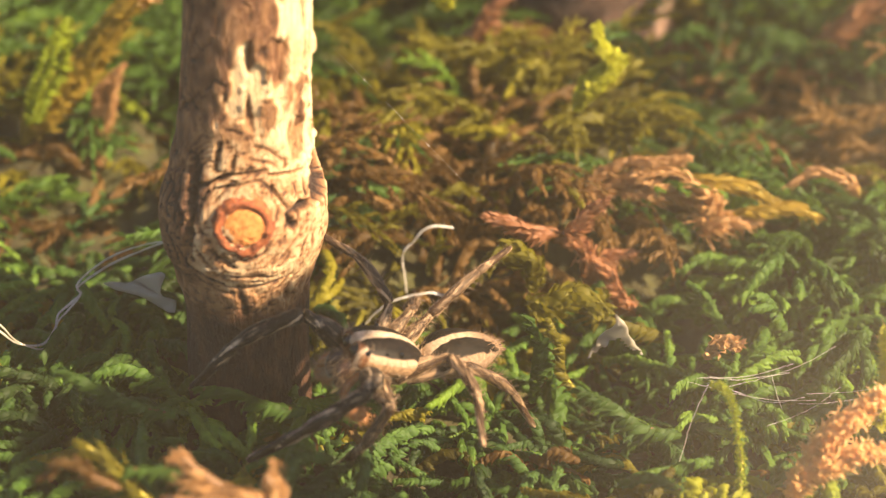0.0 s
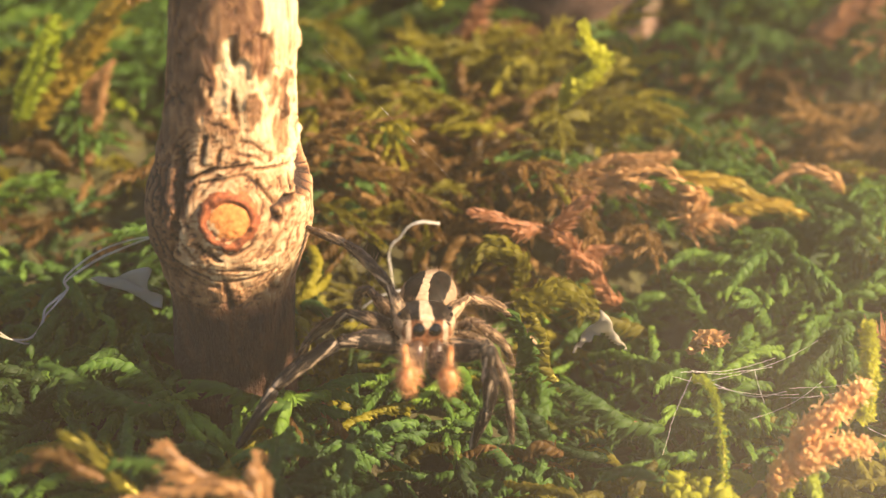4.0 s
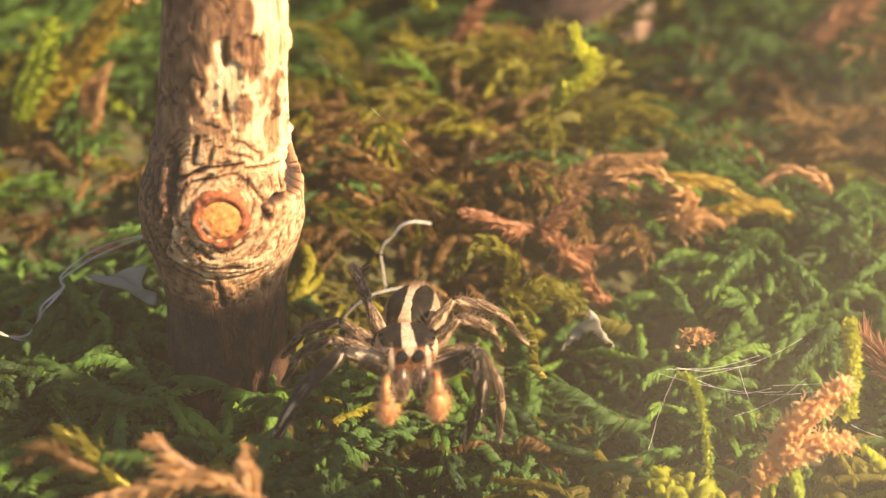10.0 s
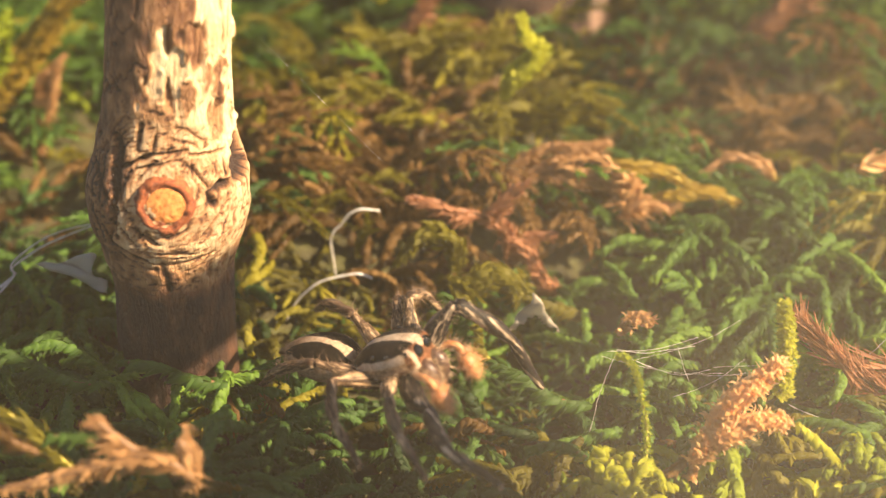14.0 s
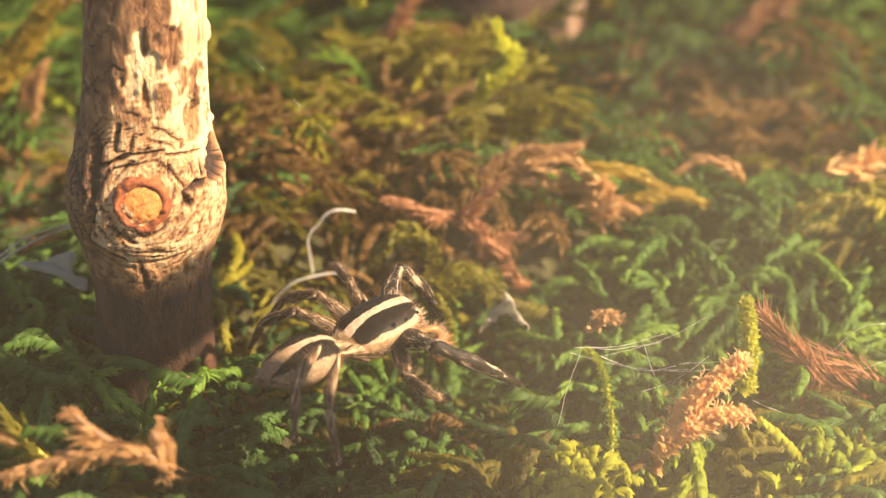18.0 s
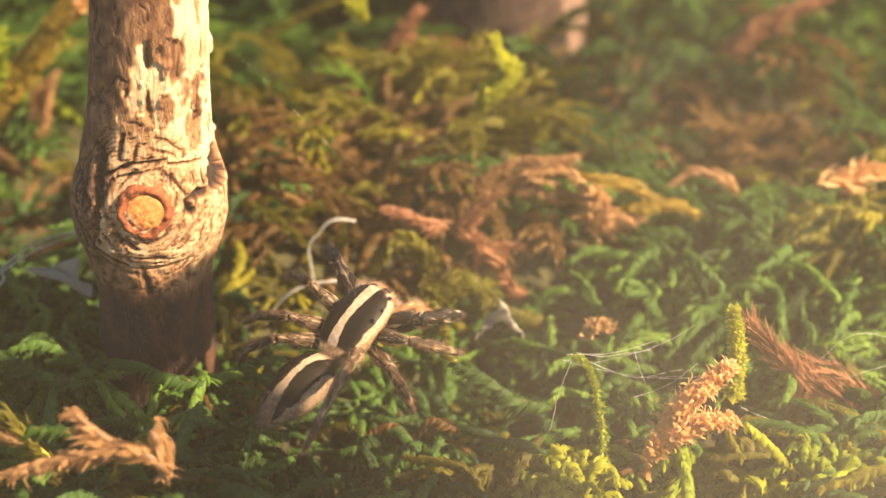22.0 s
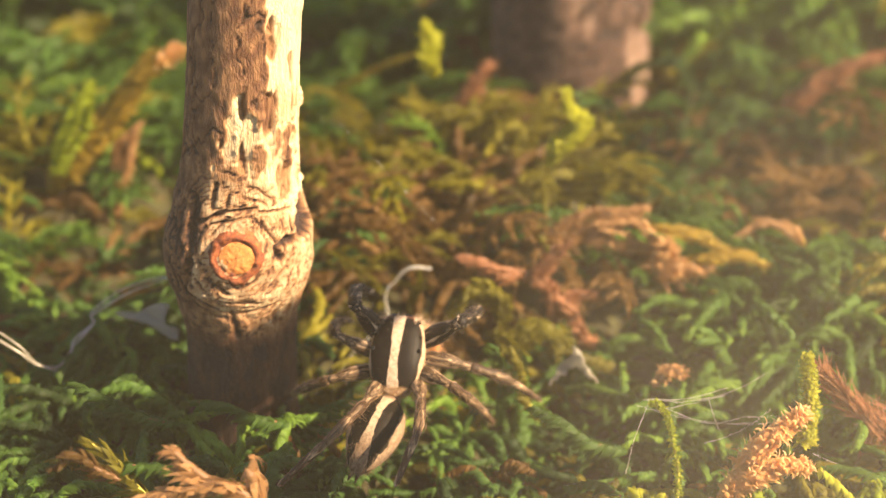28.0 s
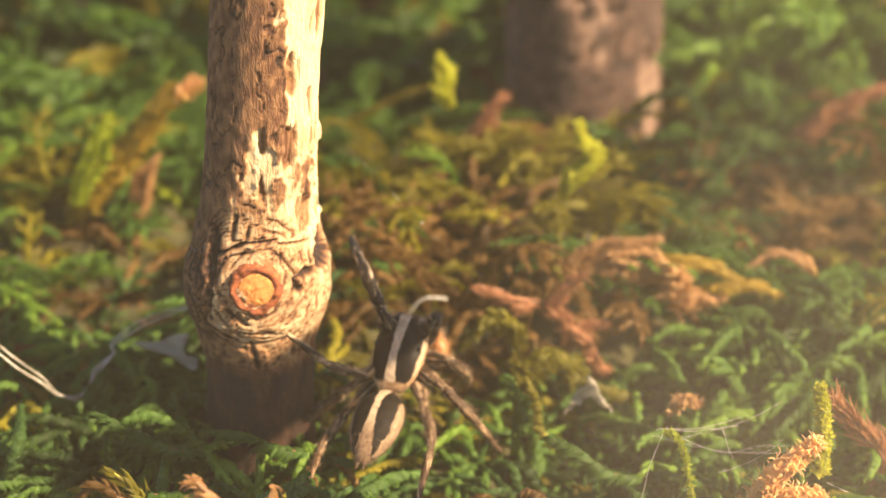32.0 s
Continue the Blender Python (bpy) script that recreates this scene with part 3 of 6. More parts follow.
                        g = math.exp(-min(40.0, abs(e) ** 4))
                        d -= dp * g
                        lay -= min(0.75, 1.5 * dp) * g
            r += d * rough
            verts[i, j] = (cx[i] + c * r, cy[i] + s * r, z)
            layer[i, j] = lay
    idx = np.arange(nz * nth).reshape(nz, nth)
    nxt = np.roll(idx, -1, 1)
    f = np.stack([idx[:-1], nxt[:-1], nxt[1:], idx[1:]], -1).reshape(-1, 4)
    me = mesh_of(name, verts.reshape(-1, 3), f, material)
    at = me.attributes.new("layer", "FLOAT", "POINT")
    at.data.foreach_set("value", layer.ravel().astype(np.float32))
    return me


stick = thing("tree_stick", (1.0, 1.2, 0), "upright pale barked stick with a swollen knot and cut branch", "stick")
prof = [(-3, 0.8, 1.2, 3.05), (0.3, 0.85, 1.2, 2.98), (2.8, 1.0, 1.2, 2.95), (4.4, 1.05, 1.2, 3.0), (5.3, 1.08, 1.2, 3.3), (7.0, 1.1, 1.2, 3.88), (8.2, 1.12, 1.2, 3.98),
        (9.4, 1.2, 1.2, 3.9), (11.2, 1.36, 1.25, 3.3), (12.4, 1.5, 1.3, 3.03), (14.5, 1.73, 1.4, 2.85), (18.9, 2.1, 1.5, 2.72), (23.5, 2.6, 1.6, 2.76), (50, 5.0, 2.0, 2.8)]
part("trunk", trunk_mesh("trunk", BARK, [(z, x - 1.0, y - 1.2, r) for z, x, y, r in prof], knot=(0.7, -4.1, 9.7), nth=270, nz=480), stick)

# cut branch: rough red rim and orange end grain
stub_at = Matrix.Translation(Vector((0.58, -3.85, 9.30)) * MM) @ pose(0, 0, 0, 82, 0, 4) @ Matrix.Diagonal((0.96, 0.84, 1, 1))


def stub_rim():
    n, v, f = 48, [], []
    prof = [(1.95, -0.85), (1.78, -0.38), (1.60, -0.12), (1.45, 0.10), (1.30, 0.04), (1.10, -0.10), (0.88, -0.04), (0.70, -0.16)]
    for i in range(n):
        a = 2 * math.pi * i / n
        for r, h in prof:
            q = Vector((math.cos(a) * r, math.sin(a) * r, h))
            e = 1 + 0.16 * noise.noise(q * 0.7 + Vector((4, 4, 4))) + 0.05 * noise.noise(q * 2.6)
            v.append((q.x * e * 0.86, q.y * e * 1.04, h + 0.16 * noise.noise(q * 2.6)))
    k = len(prof)
    for i in range(n):
        for j in range(k - 1):
            b = (i + 1) % n
            f.append([i * k + j, b * k + j, b * k + j + 1, i * k + j + 1])
    return mesh_of("stub_rim", v, f, CUT_RIM)


def stub_face():
    v, f, n = [(0, 0, 0.06)], [], 40
    for ring in range(1, 6):
        for i in range(n):
            a, r = 2 * math.pi * i / n, 1.06 * ring / 5
            q = Vector((math.cos(a) * r, math.sin(a) * r, 0))
            v.append((q.x * 0.93, q.y * 1.02, 0.05 - 0.10 * (ring / 5) ** 4 + 0.05 * noise.noise(q * 3)))
    for i in range(n):
        f.append([0, 1 + i, 1 + (i + 1) % n])
        for ring in range(4):
            a, b = 1 + ring * n, 1 + (ring + 1) * n
            f.append([a + i, b + i, b + (i + 1) % n, a + (i + 1) % n])
    return mesh_of("cut_face", v, f, CUT)


stub = part("branch_stub", stub_rim(), stick, "reddish bark rim of a sawn-off branch", stub_at)
part("cut_face", stub_face(), stub, "bright orange end grain", Matrix.Translation((0.10 * MM, 0.12 * MM, 0.02 * MM)) @ Matrix.Scale(0.94, 4))

far = thing("tree_stick", (21.2, 44, 0), "thick weathered barked stick standing in moss, out of focus", "stick")
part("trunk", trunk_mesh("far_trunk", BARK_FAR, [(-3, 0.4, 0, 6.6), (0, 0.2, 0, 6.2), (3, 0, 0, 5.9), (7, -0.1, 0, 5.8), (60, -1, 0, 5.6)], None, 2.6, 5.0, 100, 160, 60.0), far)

# ---- moss carpet ----
rng = np.random.default_rng(11)


def braid(path, length, width, step, start=0.0):
    """Plump, overlapping, cupped leaves that hook over to the sides and down, in four ranks, with a tint that rises towards the tip."""
    seg = np.linalg.norm(np.diff(path, axis=0), axis=1)
    cum = np.r_[0, np.cumsum(seg)]
    n = max(4, int(cum[-1] / step))
    at = np.linspace(0.0, 1.0, n) * cum[-1]
    t, s, u = frames_along(path)
    P, T, S, U = (np.repeat(np.stack([np.interp(at, cum, arr[:, k]) for k in range(3)], 1), 4, 0) for arr in (path, t, s, u))
    m = n * 4
    frac = np.repeat(at / cum[-1], 4)
    size = np.interp(frac, [0, 0.25, 0.75, 1.0], [0.75, 1.0, 0.95, 0.6]) * rng.uniform(0.7, 1.25, m)
    phi = np.radians(np.tile([88.0, -78.0, 32.0, -20.0], n)) + rng.normal(0, 0.36, m)
    R = np.sin(phi)[:, None] * S + np.cos(phi)[:, None] * U
    al = np.radians(36 - 14 * frac + rng.normal(0, 10, m))
    D = np.cos(al)[:, None] * T + np.sin(al)[:, None] * R
    W = np.cross(D, R)
    W /= np.linalg.norm(W, axis=1)[:, None] + 1e-9
    L, B = (length * size)[:, None], (width * size)[:, None]
    hook = 0.25 * T - 0.70 * U - 0.55 * R + 0.35 * np.sin(phi)[:, None] * S + rng.normal(0, 0.24, (m, 3))
    rows = []
    for w, wide, cup in ((0.0, 0.7, 0.10), (0.42, 1.0, 0.24), (0.78, 0.78, 0.20)):
        c = P + 0.10 * R + L * (w * D * (1 - 0.25 * w) + 0.75 * w * w * hook)
        rows += [c + 0.5 * wide * B * W - cup * B * R, c + 0.5 * cup * B * R, c - 0.5 * wide * B * W - cup * B * R]
    rows.append(P + 0.10 * R + L * (0.66 * D + 0.86 * hook))
    v = np.stack(rows, 1).reshape(-1, 3)
    i = np.arange(m)[:, None] * 10
    f = np.concatenate([i + np.array([k]) for k in ((0, 3, 4), (0, 4, 1), (1, 4, 5), (1, 5, 2), (3, 6, 7), (3, 7, 4), (4, 7, 8), (4, 8, 5), (6, 9, 7), (7, 9, 8))], 0)
    edge = np.array([0.05, -0.05, 0.05, 0.02, -0.04, 0.02, 0.05, 0.0, 0.05, 0.10])
    tint = (start + 0.22 * frac)[:, None] + edge[None]
    return v, f, tint.ravel()


def joined3(pieces):
    v, f = joined([(a, b) for a, b, _ in pieces])
    return v, f, np.concatenate([c for _, _, c in pieces])


def shoot(arms):
    """One plump braided moss shoot along +x with some side arms, in mm."""
    length = rng.uniform(3.6, 6.2)
    n = 14
    u = np.linspace(0, 1, n)
    sway, lift, ph = rng.uniform(-1.5, 1.5), rng.uniform(0.6, 1.9), rng.uniform(0, 6)
    path = np.stack([u * length, sway * u ** 2 + 0.3 * np.sin(u * 5 + ph), lift * np.sin(u * 2.9) + 0.2 * np.sin(u * 7 + 2 * ph)], 1)
    fat = rng.uniform(0.8, 1.15)
    pieces = [braid(path, 0.58 * fat, 0.46 * fat, 0.17)]
    for k in range(arms):
        i = 2 + int((k + rng.uniform(0, 0.8)) * (n - 4) / max(1, arms))
        side = 1 if k % 2 else -1
        bl = rng.uniform(1.4, 2.6) * (1 - 0.45 * i / n)
        w = np.linspace(0, 1, 7)[:, None]
        way = np.array([0.62, side * rng.uniform(0.6, 0.9), rng.uniform(-0.1, 0.3)])
        arm = path[i] + w * bl * way + np.array([0.35, -0.2 * side, -0.4]) * bl * w ** 2
        pieces.append(braid(arm, 0.48 * fat, 0.40 * fat, 0.19, 0.05))
    return joined3(pieces)


def feather(length, arms, leaf, wide, step):
    """A lacy frond for the farther beds, in mm."""
    u = np.linspace(0, 1, 12)
    path = np.stack([u * length, rng.uniform(-2.0, 2.0) * u ** 2, rng.uniform(0.6, 2.2) * np.sin(u * 2.9)], 1)
    out = [(path, 1.0)]
    for k in range(arms):
        i = 1 + k * 9 // arms
        bl = length * rng.uniform(0.22, 0.38) * (1 - 0.6 * i / 12)
        w = np.linspace(0, 1, 6)[:, None]
        side = 1 if k % 2 else -1
        out.append((path[i] + w * bl * np.array([0.6, 0.8 * side, rng.uniform(-0.1, 0.3)]) + np.array([0.3, -0.2 * side, -0.35]) * bl * w ** 2, 0.8))
    pieces = []
    for q, sc in out:
        v, f = leaves_along(q, rng, leaf * sc, wide * sc, step, 52, 0.8, 1.0, 3, lean=True)
        pieces.append((v, f, np.repeat(np.linspace(0, 0.2, len(v) // 5), 5)))
    return joined3(pieces)


NEAR = [shoot(i % 3) for i in range(16)]
SMALL = [shoot(1) for i in range(5)]
LACE = [feather(6.5, 9, 0.62, 0.24, 0.17) for i in range(8)]
COARSE = [feather(7.0, 7, 1.3, 0.6, 0.42) for i in range(6)]

# which moss grows where: centre x, y, spreads and weight, in mm
PATCHES = {
    "green": [(-10, 38, 9, 9, 0.5), (31, 6, 15, 9, 1.4), (5, 43, 9, 9, 0.7), (-14, 42, 10, 12, 0.8), (-8, 8, 6, 6, 0.5), (13, 26, 4, 2.5, 0.4), (45, 55, 14, 14, 0.6), (-4, -4, 8, 5, 0.5)],
    "deep_green": [(30, 38, 8, 7, 1.2), (8, -9, 12, 6, 0.9), (27, 2, 8, 5, 0.6), (-3, 7, 7, 5, 0.7), (33, 14, 6, 4, 0.5)],
    "olive": [(10, 27, 11, 4.0, 1.1), (14.5, 7, 5, 4, 1.1), (-12, 16, 7, 8, 0.35), (24, 21, 6, 3, 0.7), (16, 34, 9, 5, 0.3), (5, 8, 3, 4, 0.8), (39, 8, 5, 3, 0.3), (30, -3, 5, 3, 0.4), (20, -6, 3, 3, 0.4)],
    "brown": [(10.5, 18.5, 9, 5.0, 1.15), (19, 14, 7, 3, 0.5), (38, 29, 9, 7, 1.2), (-13, 23, 4, 4, 0.7), (17, 42, 9, 8, 0.9), (15, -6, 3, 3, 0.5), (-7, 15, 3, 4, 0.5), (-9, 18, 6, 6, 0.7)],
    "lime": [(-14, 36, 7, 9, 0.6), (25, -8, 5.5, 4.5, 0.95), (35, -9, 6, 4, 1.0), (17, 24, 5, 2.5, 0.45), (-10, -4, 3, 2, 0.5), (-4, 30, 6, 5, 0.4)],
}
BASE = {"green": 0.28, "deep_green": 0.10, "olive": 0.17, "brown": 0.0, "lime": -0.22}


def tone(x, y):
    """Index of the moss that grows at a spot."""
    best, out = -9.0, 0
    for i, (key, patches) in enumerate(PATCHES.items()):
        v = BASE[key] + 0.9 * n3(x * 0.13 + 7 * i, y * 0.13, 2.0 + 5 * i) + rng.normal(0, 0.09)
        for px, py, rx, ry, w in patches:
            v += w * math.exp(-((x - px) / rx) ** 2 - ((y - py) / ry) ** 2)
        if v > best:
            best, out = v, i
    return out


MOSS_SET = [("green", MOSS_GREEN), ("deep_green", MOSS_DEEP), ("olive", MOSS_OLIVE), ("brown", MOSS_BROWN), ("lime", MOSS_LIME)]
beds = [[], [], [], [], []]


def keep_clear(x, y):
    return math.hypot(x - 0.95, y - 1.2) < 3.0 or math.hypot(x - 8.5, y - 8.0) < 2.6 or math.hypot(x - 7.5, y - 4.5) < 2.2 or math.hypot(x - 19.5, y - 2.6) < 2.4 or math.hypot(x - 19.2, y + 0.2) < 2.0 or math.hypot(x - 21.2, y - 44) < 5.6


def sow(n, x0, x1, y0, y1, kinds, s0, s1, up, sink, inside=True, anywhere=False):
    for _ in range(n):
        x, y = rng.uniform(x0, x1), rng.uniform(y0, y1)
        s = rng.uniform(s0, s1)
        yaw = rng.uniform(0, 2 * math.pi)
        v, f, tint = kinds[int(rng.integers(len(kinds)))]
        pitch = math.radians(rng.normal(up, 13))
        if inside != (-12 - 0.34 * (y + 14) < x < 42 + 0.26 * (y + 14) and y > -23):
            continue
        if anywhere and (not keep_clear(x, y) or math.hypot(x - 0.95, y - 1.2) < 3.2 or y > 30):
            continue
        if not anywhere and any(keep_clear(x + math.cos(yaw) * k * s, y + math.sin(yaw) * k * s) for k in (0, 1.5, 3, 4.5, 6, 7)):
            continue
        clump = n3(x * 0.18, y * 0.18, 6.0)
        z = float(ground_z(x, y)) - sink * s + rng.uniform(-0.5, 0.5) + (2.6 if y > 12 else 0.7) * clump
        if (11 < x < 27 and 4.5 < y < 13) or (21 < x < 34 and -13 < y < -5.5):  # lower cushions before the dry sprigs
            z -= 1.3 if y < 8 else 2.6
            pitch *= 0.4
        z -= float(dip(x, y))
        if -20 < x < -4 and 10 < y < 27:  # a hollow before the leaning stalks
            z -= 3.0
        m = np.array((Matrix.Rotation(yaw, 3, "Z") @ Matrix.Rotation(-pitch, 3, "Y") @ Matrix.Rotation(rng.normal(0, 0.35), 3, "X")))
        beds[tone(x, y)].append(((v * s) @ m.T + np.array([x, y, z]), f, tint + rng.normal(-0.08, 0.15) + 0.28 * clump))


sow(1700, -24, 45, -20, 13, NEAR, 0.8, 1.2, 10, 0.25)
sow(350, -60, 80, -24, 45, COARSE, 0.9, 1.5, 8, 0.6, False)
sow(220, -30, 52, 9, 30, NEAR, 0.9, 1.3, 14, 0.3)
sow(900, -36, 58, 12, 46, LACE, 0.9, 1.5, 12, 0.3)
sow(700, -60, 80, 42, 108, COARSE, 1.3, 2.4, 18, 0.4)
sow(200, -90, 110, 42, 110, COARSE, 1.3, 2.4, 18, 0.4, False)
sow(700, 3, 23, -3, 12, SMALL, 0.4, 0.6, 4, 0.6, anywhere=True)
for (tag, material), bed in zip(MOSS_SET, beds):
    v, f, tint = joined3(bed)
    me = mesh_of("moss_" + tag, v, f, material)
    me.attributes.new("tint", "FLOAT", "POINT").data.foreach_set("value", tint.astype(np.float32))
    tagged(new("moss_carpet", me), {"green": "carpet of fresh green feathery moss on the soil", "deep_green": "carpet of dark bluish green moss on the soil", "olive": "carpet of yellowish olive moss on the soil",
                                    "brown": "carpet of dry brown moss on the soil", "lime": "carpet of bright yellow-green moss in the sun"}[tag], "moss", kind="stuff")


# ---- single sprigs ----
def sprig(paths, leaf, stem, label, category="moss sprig", size=1.1, width=0.30, spread=48, curl=0.8, flat=0.6, ranks=4, step=0.17, name="moss_sprig", thick=0.16, strands=1, wide=0.4, plait=False):
    base = np.asarray(paths[0][-1], float)
    top = thing(name, base, label, category)
    for p in paths:
        q = smooth_path(p, 30) - base
        q = q[::-1]
        v, f = tube(q, np.linspace(thick, thick * 0.45, 30) * np.minimum(1, np.linspace(0.1, 6, 30)), 6)
        st = part("stem", mesh_of("stem", v, f, stem), top)
        rows = []
        for k in range(strands):  # a tuft of several leafy strands
            o = rng.normal(0, wide * 0.6, 3) if k else np.zeros(3)
            w = np.linspace(0, 1, 30)[:, None]
            if plait:
                rows.append(braid(q + o * np.sin(0.4 + 2.5 * w), size * 0.75, width * 1.5, 0.24)[:2])
                continue
            rows.append(leaves_along(q + o * np.sin(0.4 + 2.5 * w) + (0.25 * wide * np.sin(w * 9 + k) if k else 0), rng, size, width, step, spread, flat, curl, ranks))
        v, f = joined(rows)
        part("leaves", mesh_of("leaves", v, f, leaf), st)
    return top


def fluff(paths, leaf, stem, label, radius, count, size, width, along=0.7, loose=0.55, thick=0.10, bend=2.0, spread=0.3, name="moss_sprig"):
    """A crumpled tuft: filmy leaves that curl over themselves round each stem. Radii run from the tip to the foot."""
    base = np.asarray(paths[0][-1], float)
    top = thing(name, base, label, "moss sprig")
    for p, n in zip(paths, count):
        q = smooth_path(p, 30) - base
        v, f = tube(q[::-1], np.linspace(thick, thick * 0.4, 30), 6)
        st = part("stem", mesh_of("stem", v, f, stem), top)
        t, s, u = frames_along(q)
        w = (np.arange(n) + rng.uniform(0, 1, n)) / n
        pick = lambda arr: np.stack([np.interp(w, np.linspace(0, 1, 30), arr[:, k]) for k in range(3)], 1)
        C, T, S, U = pick(q), -pick(t), pick(s), pick(u)
        a = rng.uniform(0, 2 * math.pi, n)
        R = np.cos(a)[:, None] * S + np.sin(a)[:, None] * U
        far = np.sqrt(rng.uniform(0.02, 1, n)) * np.interp(w, np.linspace(0, 1, len(radius)), radius)
        D = along * T + spread * R + rng.normal(0, loose, (n, 3))
        D /= np.linalg.norm(D, axis=1)[:, None]
        W = np.cross(D, R + rng.normal(0, 0.5, (n, 3)))
        W /= np.linalg.norm(W, axis=1)[:, None] + 1e-9
        N = np.cross(W, D)
        L = (size * rng.uniform(0.55, 1.35, n))[:, None]
        B = (width * rng.uniform(0.6, 1.4, n))[:, None]
        turn = (bend * rng.uniform(0.6, 1.7, n) * rng.choice([-1, 1], n, p=[0.25, 0.75]))[:, None]
        P0 = C + far[:, None] * R - 0.4 * L * D
        rows = []
        for k, wide in enumerate((0.45, 0.9, 1.0, 0.75, 0.12)):  # an arc with a hollow middle
            g = turn * k / 4
            c = P0 + L * (np.sin(g) / turn * D + (1 - np.cos(g)) / turn * N)
            up = np.cos(g) * N - np.sin(g) * D
            rows += [c - 0.5 * wide * B * W + 0.22 * wide * B * up, c, c + 0.5 * wide * B * W + 0.22 * wide * B * up]
        v = np.stack(rows, 1).reshape(-1, 3)
        i = np.arange(n)[:, None] * 15
        quads = [(3 * k + j, 3 * k + j + 1, 3 * k + j + 4, 3 * k + j + 3) for k in range(4) for j in range(2)]
        f = np.concatenate([i + np.array([k]) for k in quads], 0)
        me = mesh_of("leaves", v, f, leaf)
        me.attributes.new("tint", "FLOAT", "POINT").data.foreach_set("value", np.repeat(rng.uniform(-0.12, 0.3, n), 15).astype(np.float32))
        part("leaves", me, st)
    return top


P = {}  # bends of the stems, from tip to foot
P["thread_up"] = [(11.1, 9.5, 2.6), (10.1, 9.5, 2.7), (9.4, 9.5, 2.4), (8.9, 9.5, 1.7), (8.5, 9.5, 1.3), (8.3, 9.5, 0.6), (8.4, 9.5, -0.4), (8.5, 9.5, -1.5)]
P["thread_arch"] = [(10.7, 7, -0.3), (10, 7, -0), (9.2, 7, -0.1), (8.1, 7, -0.4), (7.4, 7, -0.8), (6.6, 7, -1.6), (6, 7, -2.6), (5.6, 7, -3.8)]
P["thread_left"] = [(-13.8, 1, 3.6), (-12.6, 1, 2.4), (-11.4, 1, 1.5), (-10.8, 1.2, 0.7), (-10, 1.5, 0.3), (-9.5, 2, 0.2), (-9.1, 2.5, 0.7), (-9, 3, 1.2), (-8.5, 3.5, 1.5), (-8, 4, 1.8), (-8.2, 4.3, 2), (-7.5, 4.8, 2.4), (-6.5, 5.2, 2.9), (-5.3, 5.6, 3.3), (-4.4, 6, 3.5), (-3.6, 6, 3.8)]
P["flake_r"] = [(17.9, 2.5, -1.4), (19.3, 2.5, 1.5), (20.7, 2.5, -0.8)]
P["flake_l"] = [(-6.9, 4.2, 2.4), (-3.9, 4.0, 2.9), (-3.1, 3.6, 1.0)]
P["bits1"] = [(15.6, -4, -2.6), (16.3, -4, -2.1), (17, -4, -2.8)]
P["bits2"] = [(15.2, -6, -1.1), (15.9, -6, -0.6), (16.8, -6, -1.1)]
P["red1"] = [(13.2, 8.5, 4), (14.6, 8.5, 3.4), (15.8, 8.5, 3.1), (16.9, 8.5, 2.8)]
P["red2"] = [(19, 8.5, 4.8), (18.2, 8.5, 4), (17.5, 8.5, 3.1), (16.8, 8.5, 2.6)]
P["red3"] = [(16.9, 8.8, 2.6), (18, 8.8, 1.7), (18.4, 8.8, 0.6), (18.3, 8.8, -0.8)]
P["red4"] = [(20.6, 9, 1.4), (19.6, 9, 1.2), (18.7, 9, 1.2), (17.7, 9, 2.1)]
P["red5"] = [(18.9, 8, 1.3), (19.7, 8, 0), (20.6, 8, -1.4), (21.6, 8, -2.3)]
P["pink1"] = [(23.9, 13, 5.1), (22, 13, 4.4), (20.5, 13, 3.7), (18.9, 13, 2.8), (17.3, 13, 2.4)]
P["pink2"] = [(25.9, 12.5, 2.9), (24.2, 12.5, 3.4), (22.3, 12.5, 3.6), (20.4, 12.5, 3.3)]
P["pink3"] = [(28.2, 12.2, 1.8), (26.9, 12.2, 1.6), (25.9, 12.2, 1.6), (25, 12.2, 0.9)]
P["pink4"] = [(21.6, 12.4, 4.4), (23.3, 12.4, 3.7), (24.9, 12.4, 2.8), (25.5, 12.4, 1.1)]
P["tip_up"] = [(30.3, -5, 5.5), (30.4, -5, 4.9), (30.6, -5, 3.9), (30.8, -5, 2.7), (30.8, -5, 1.4), (30.8, -5, 0.2)]
P["tip_b"] = [(30.2, -6.4, 3.2), (29.6, -6.6, 2.7), (28.7, -7, 2.2), (27.9, -7, 1.2), (27.2, -7, -0.1), (26.7, -7, -1.7), (26.3, -7, -3)]
P["tip_c"] = [(30.4, -8, 0.9), (29.2, -8, 1), (28, -8, 0.4), (26.9, -8, -0.3), (26.2, -8, -1.3)]
P["tip_d"] = [(33.5, -8, -2.1), (32.8, -8, -1.2), (31.9, -8, -0.2), (30.8, -8, 0.8)]
P["dry_r"] = [(31.8, -2, 3.1), (32.8, -2, 1.5), (34.6, -2, 0.2), (36.8, -2, -0.3), (38.7, -2, -1.7), (39.6, -2, -2.5)]
P["dry_r2"] = [(32.3, -2.5, 2.8), (34.1, -2.5, 0.7), (35.7, -2.5, -0.7), (37.2, -2.5, -1.7), (38.1, -2.5, -3.3)]
P["dry_r3"] = [(34.1, -2.5, 0.7), (34.7, -2.5, -0.6), (34.7, -2.5, -2.1)]
P["curl_a"] = [(-3.9, -14.5, 2.5), (-2.4, -14.5, 2.8), (-0.8, -14.5, 3.3), (1, -14.5, 3.8), (2.7, -14.5, 4), (3.8, -14.5, 3.2), (4.2, -14.5, 2.6)]
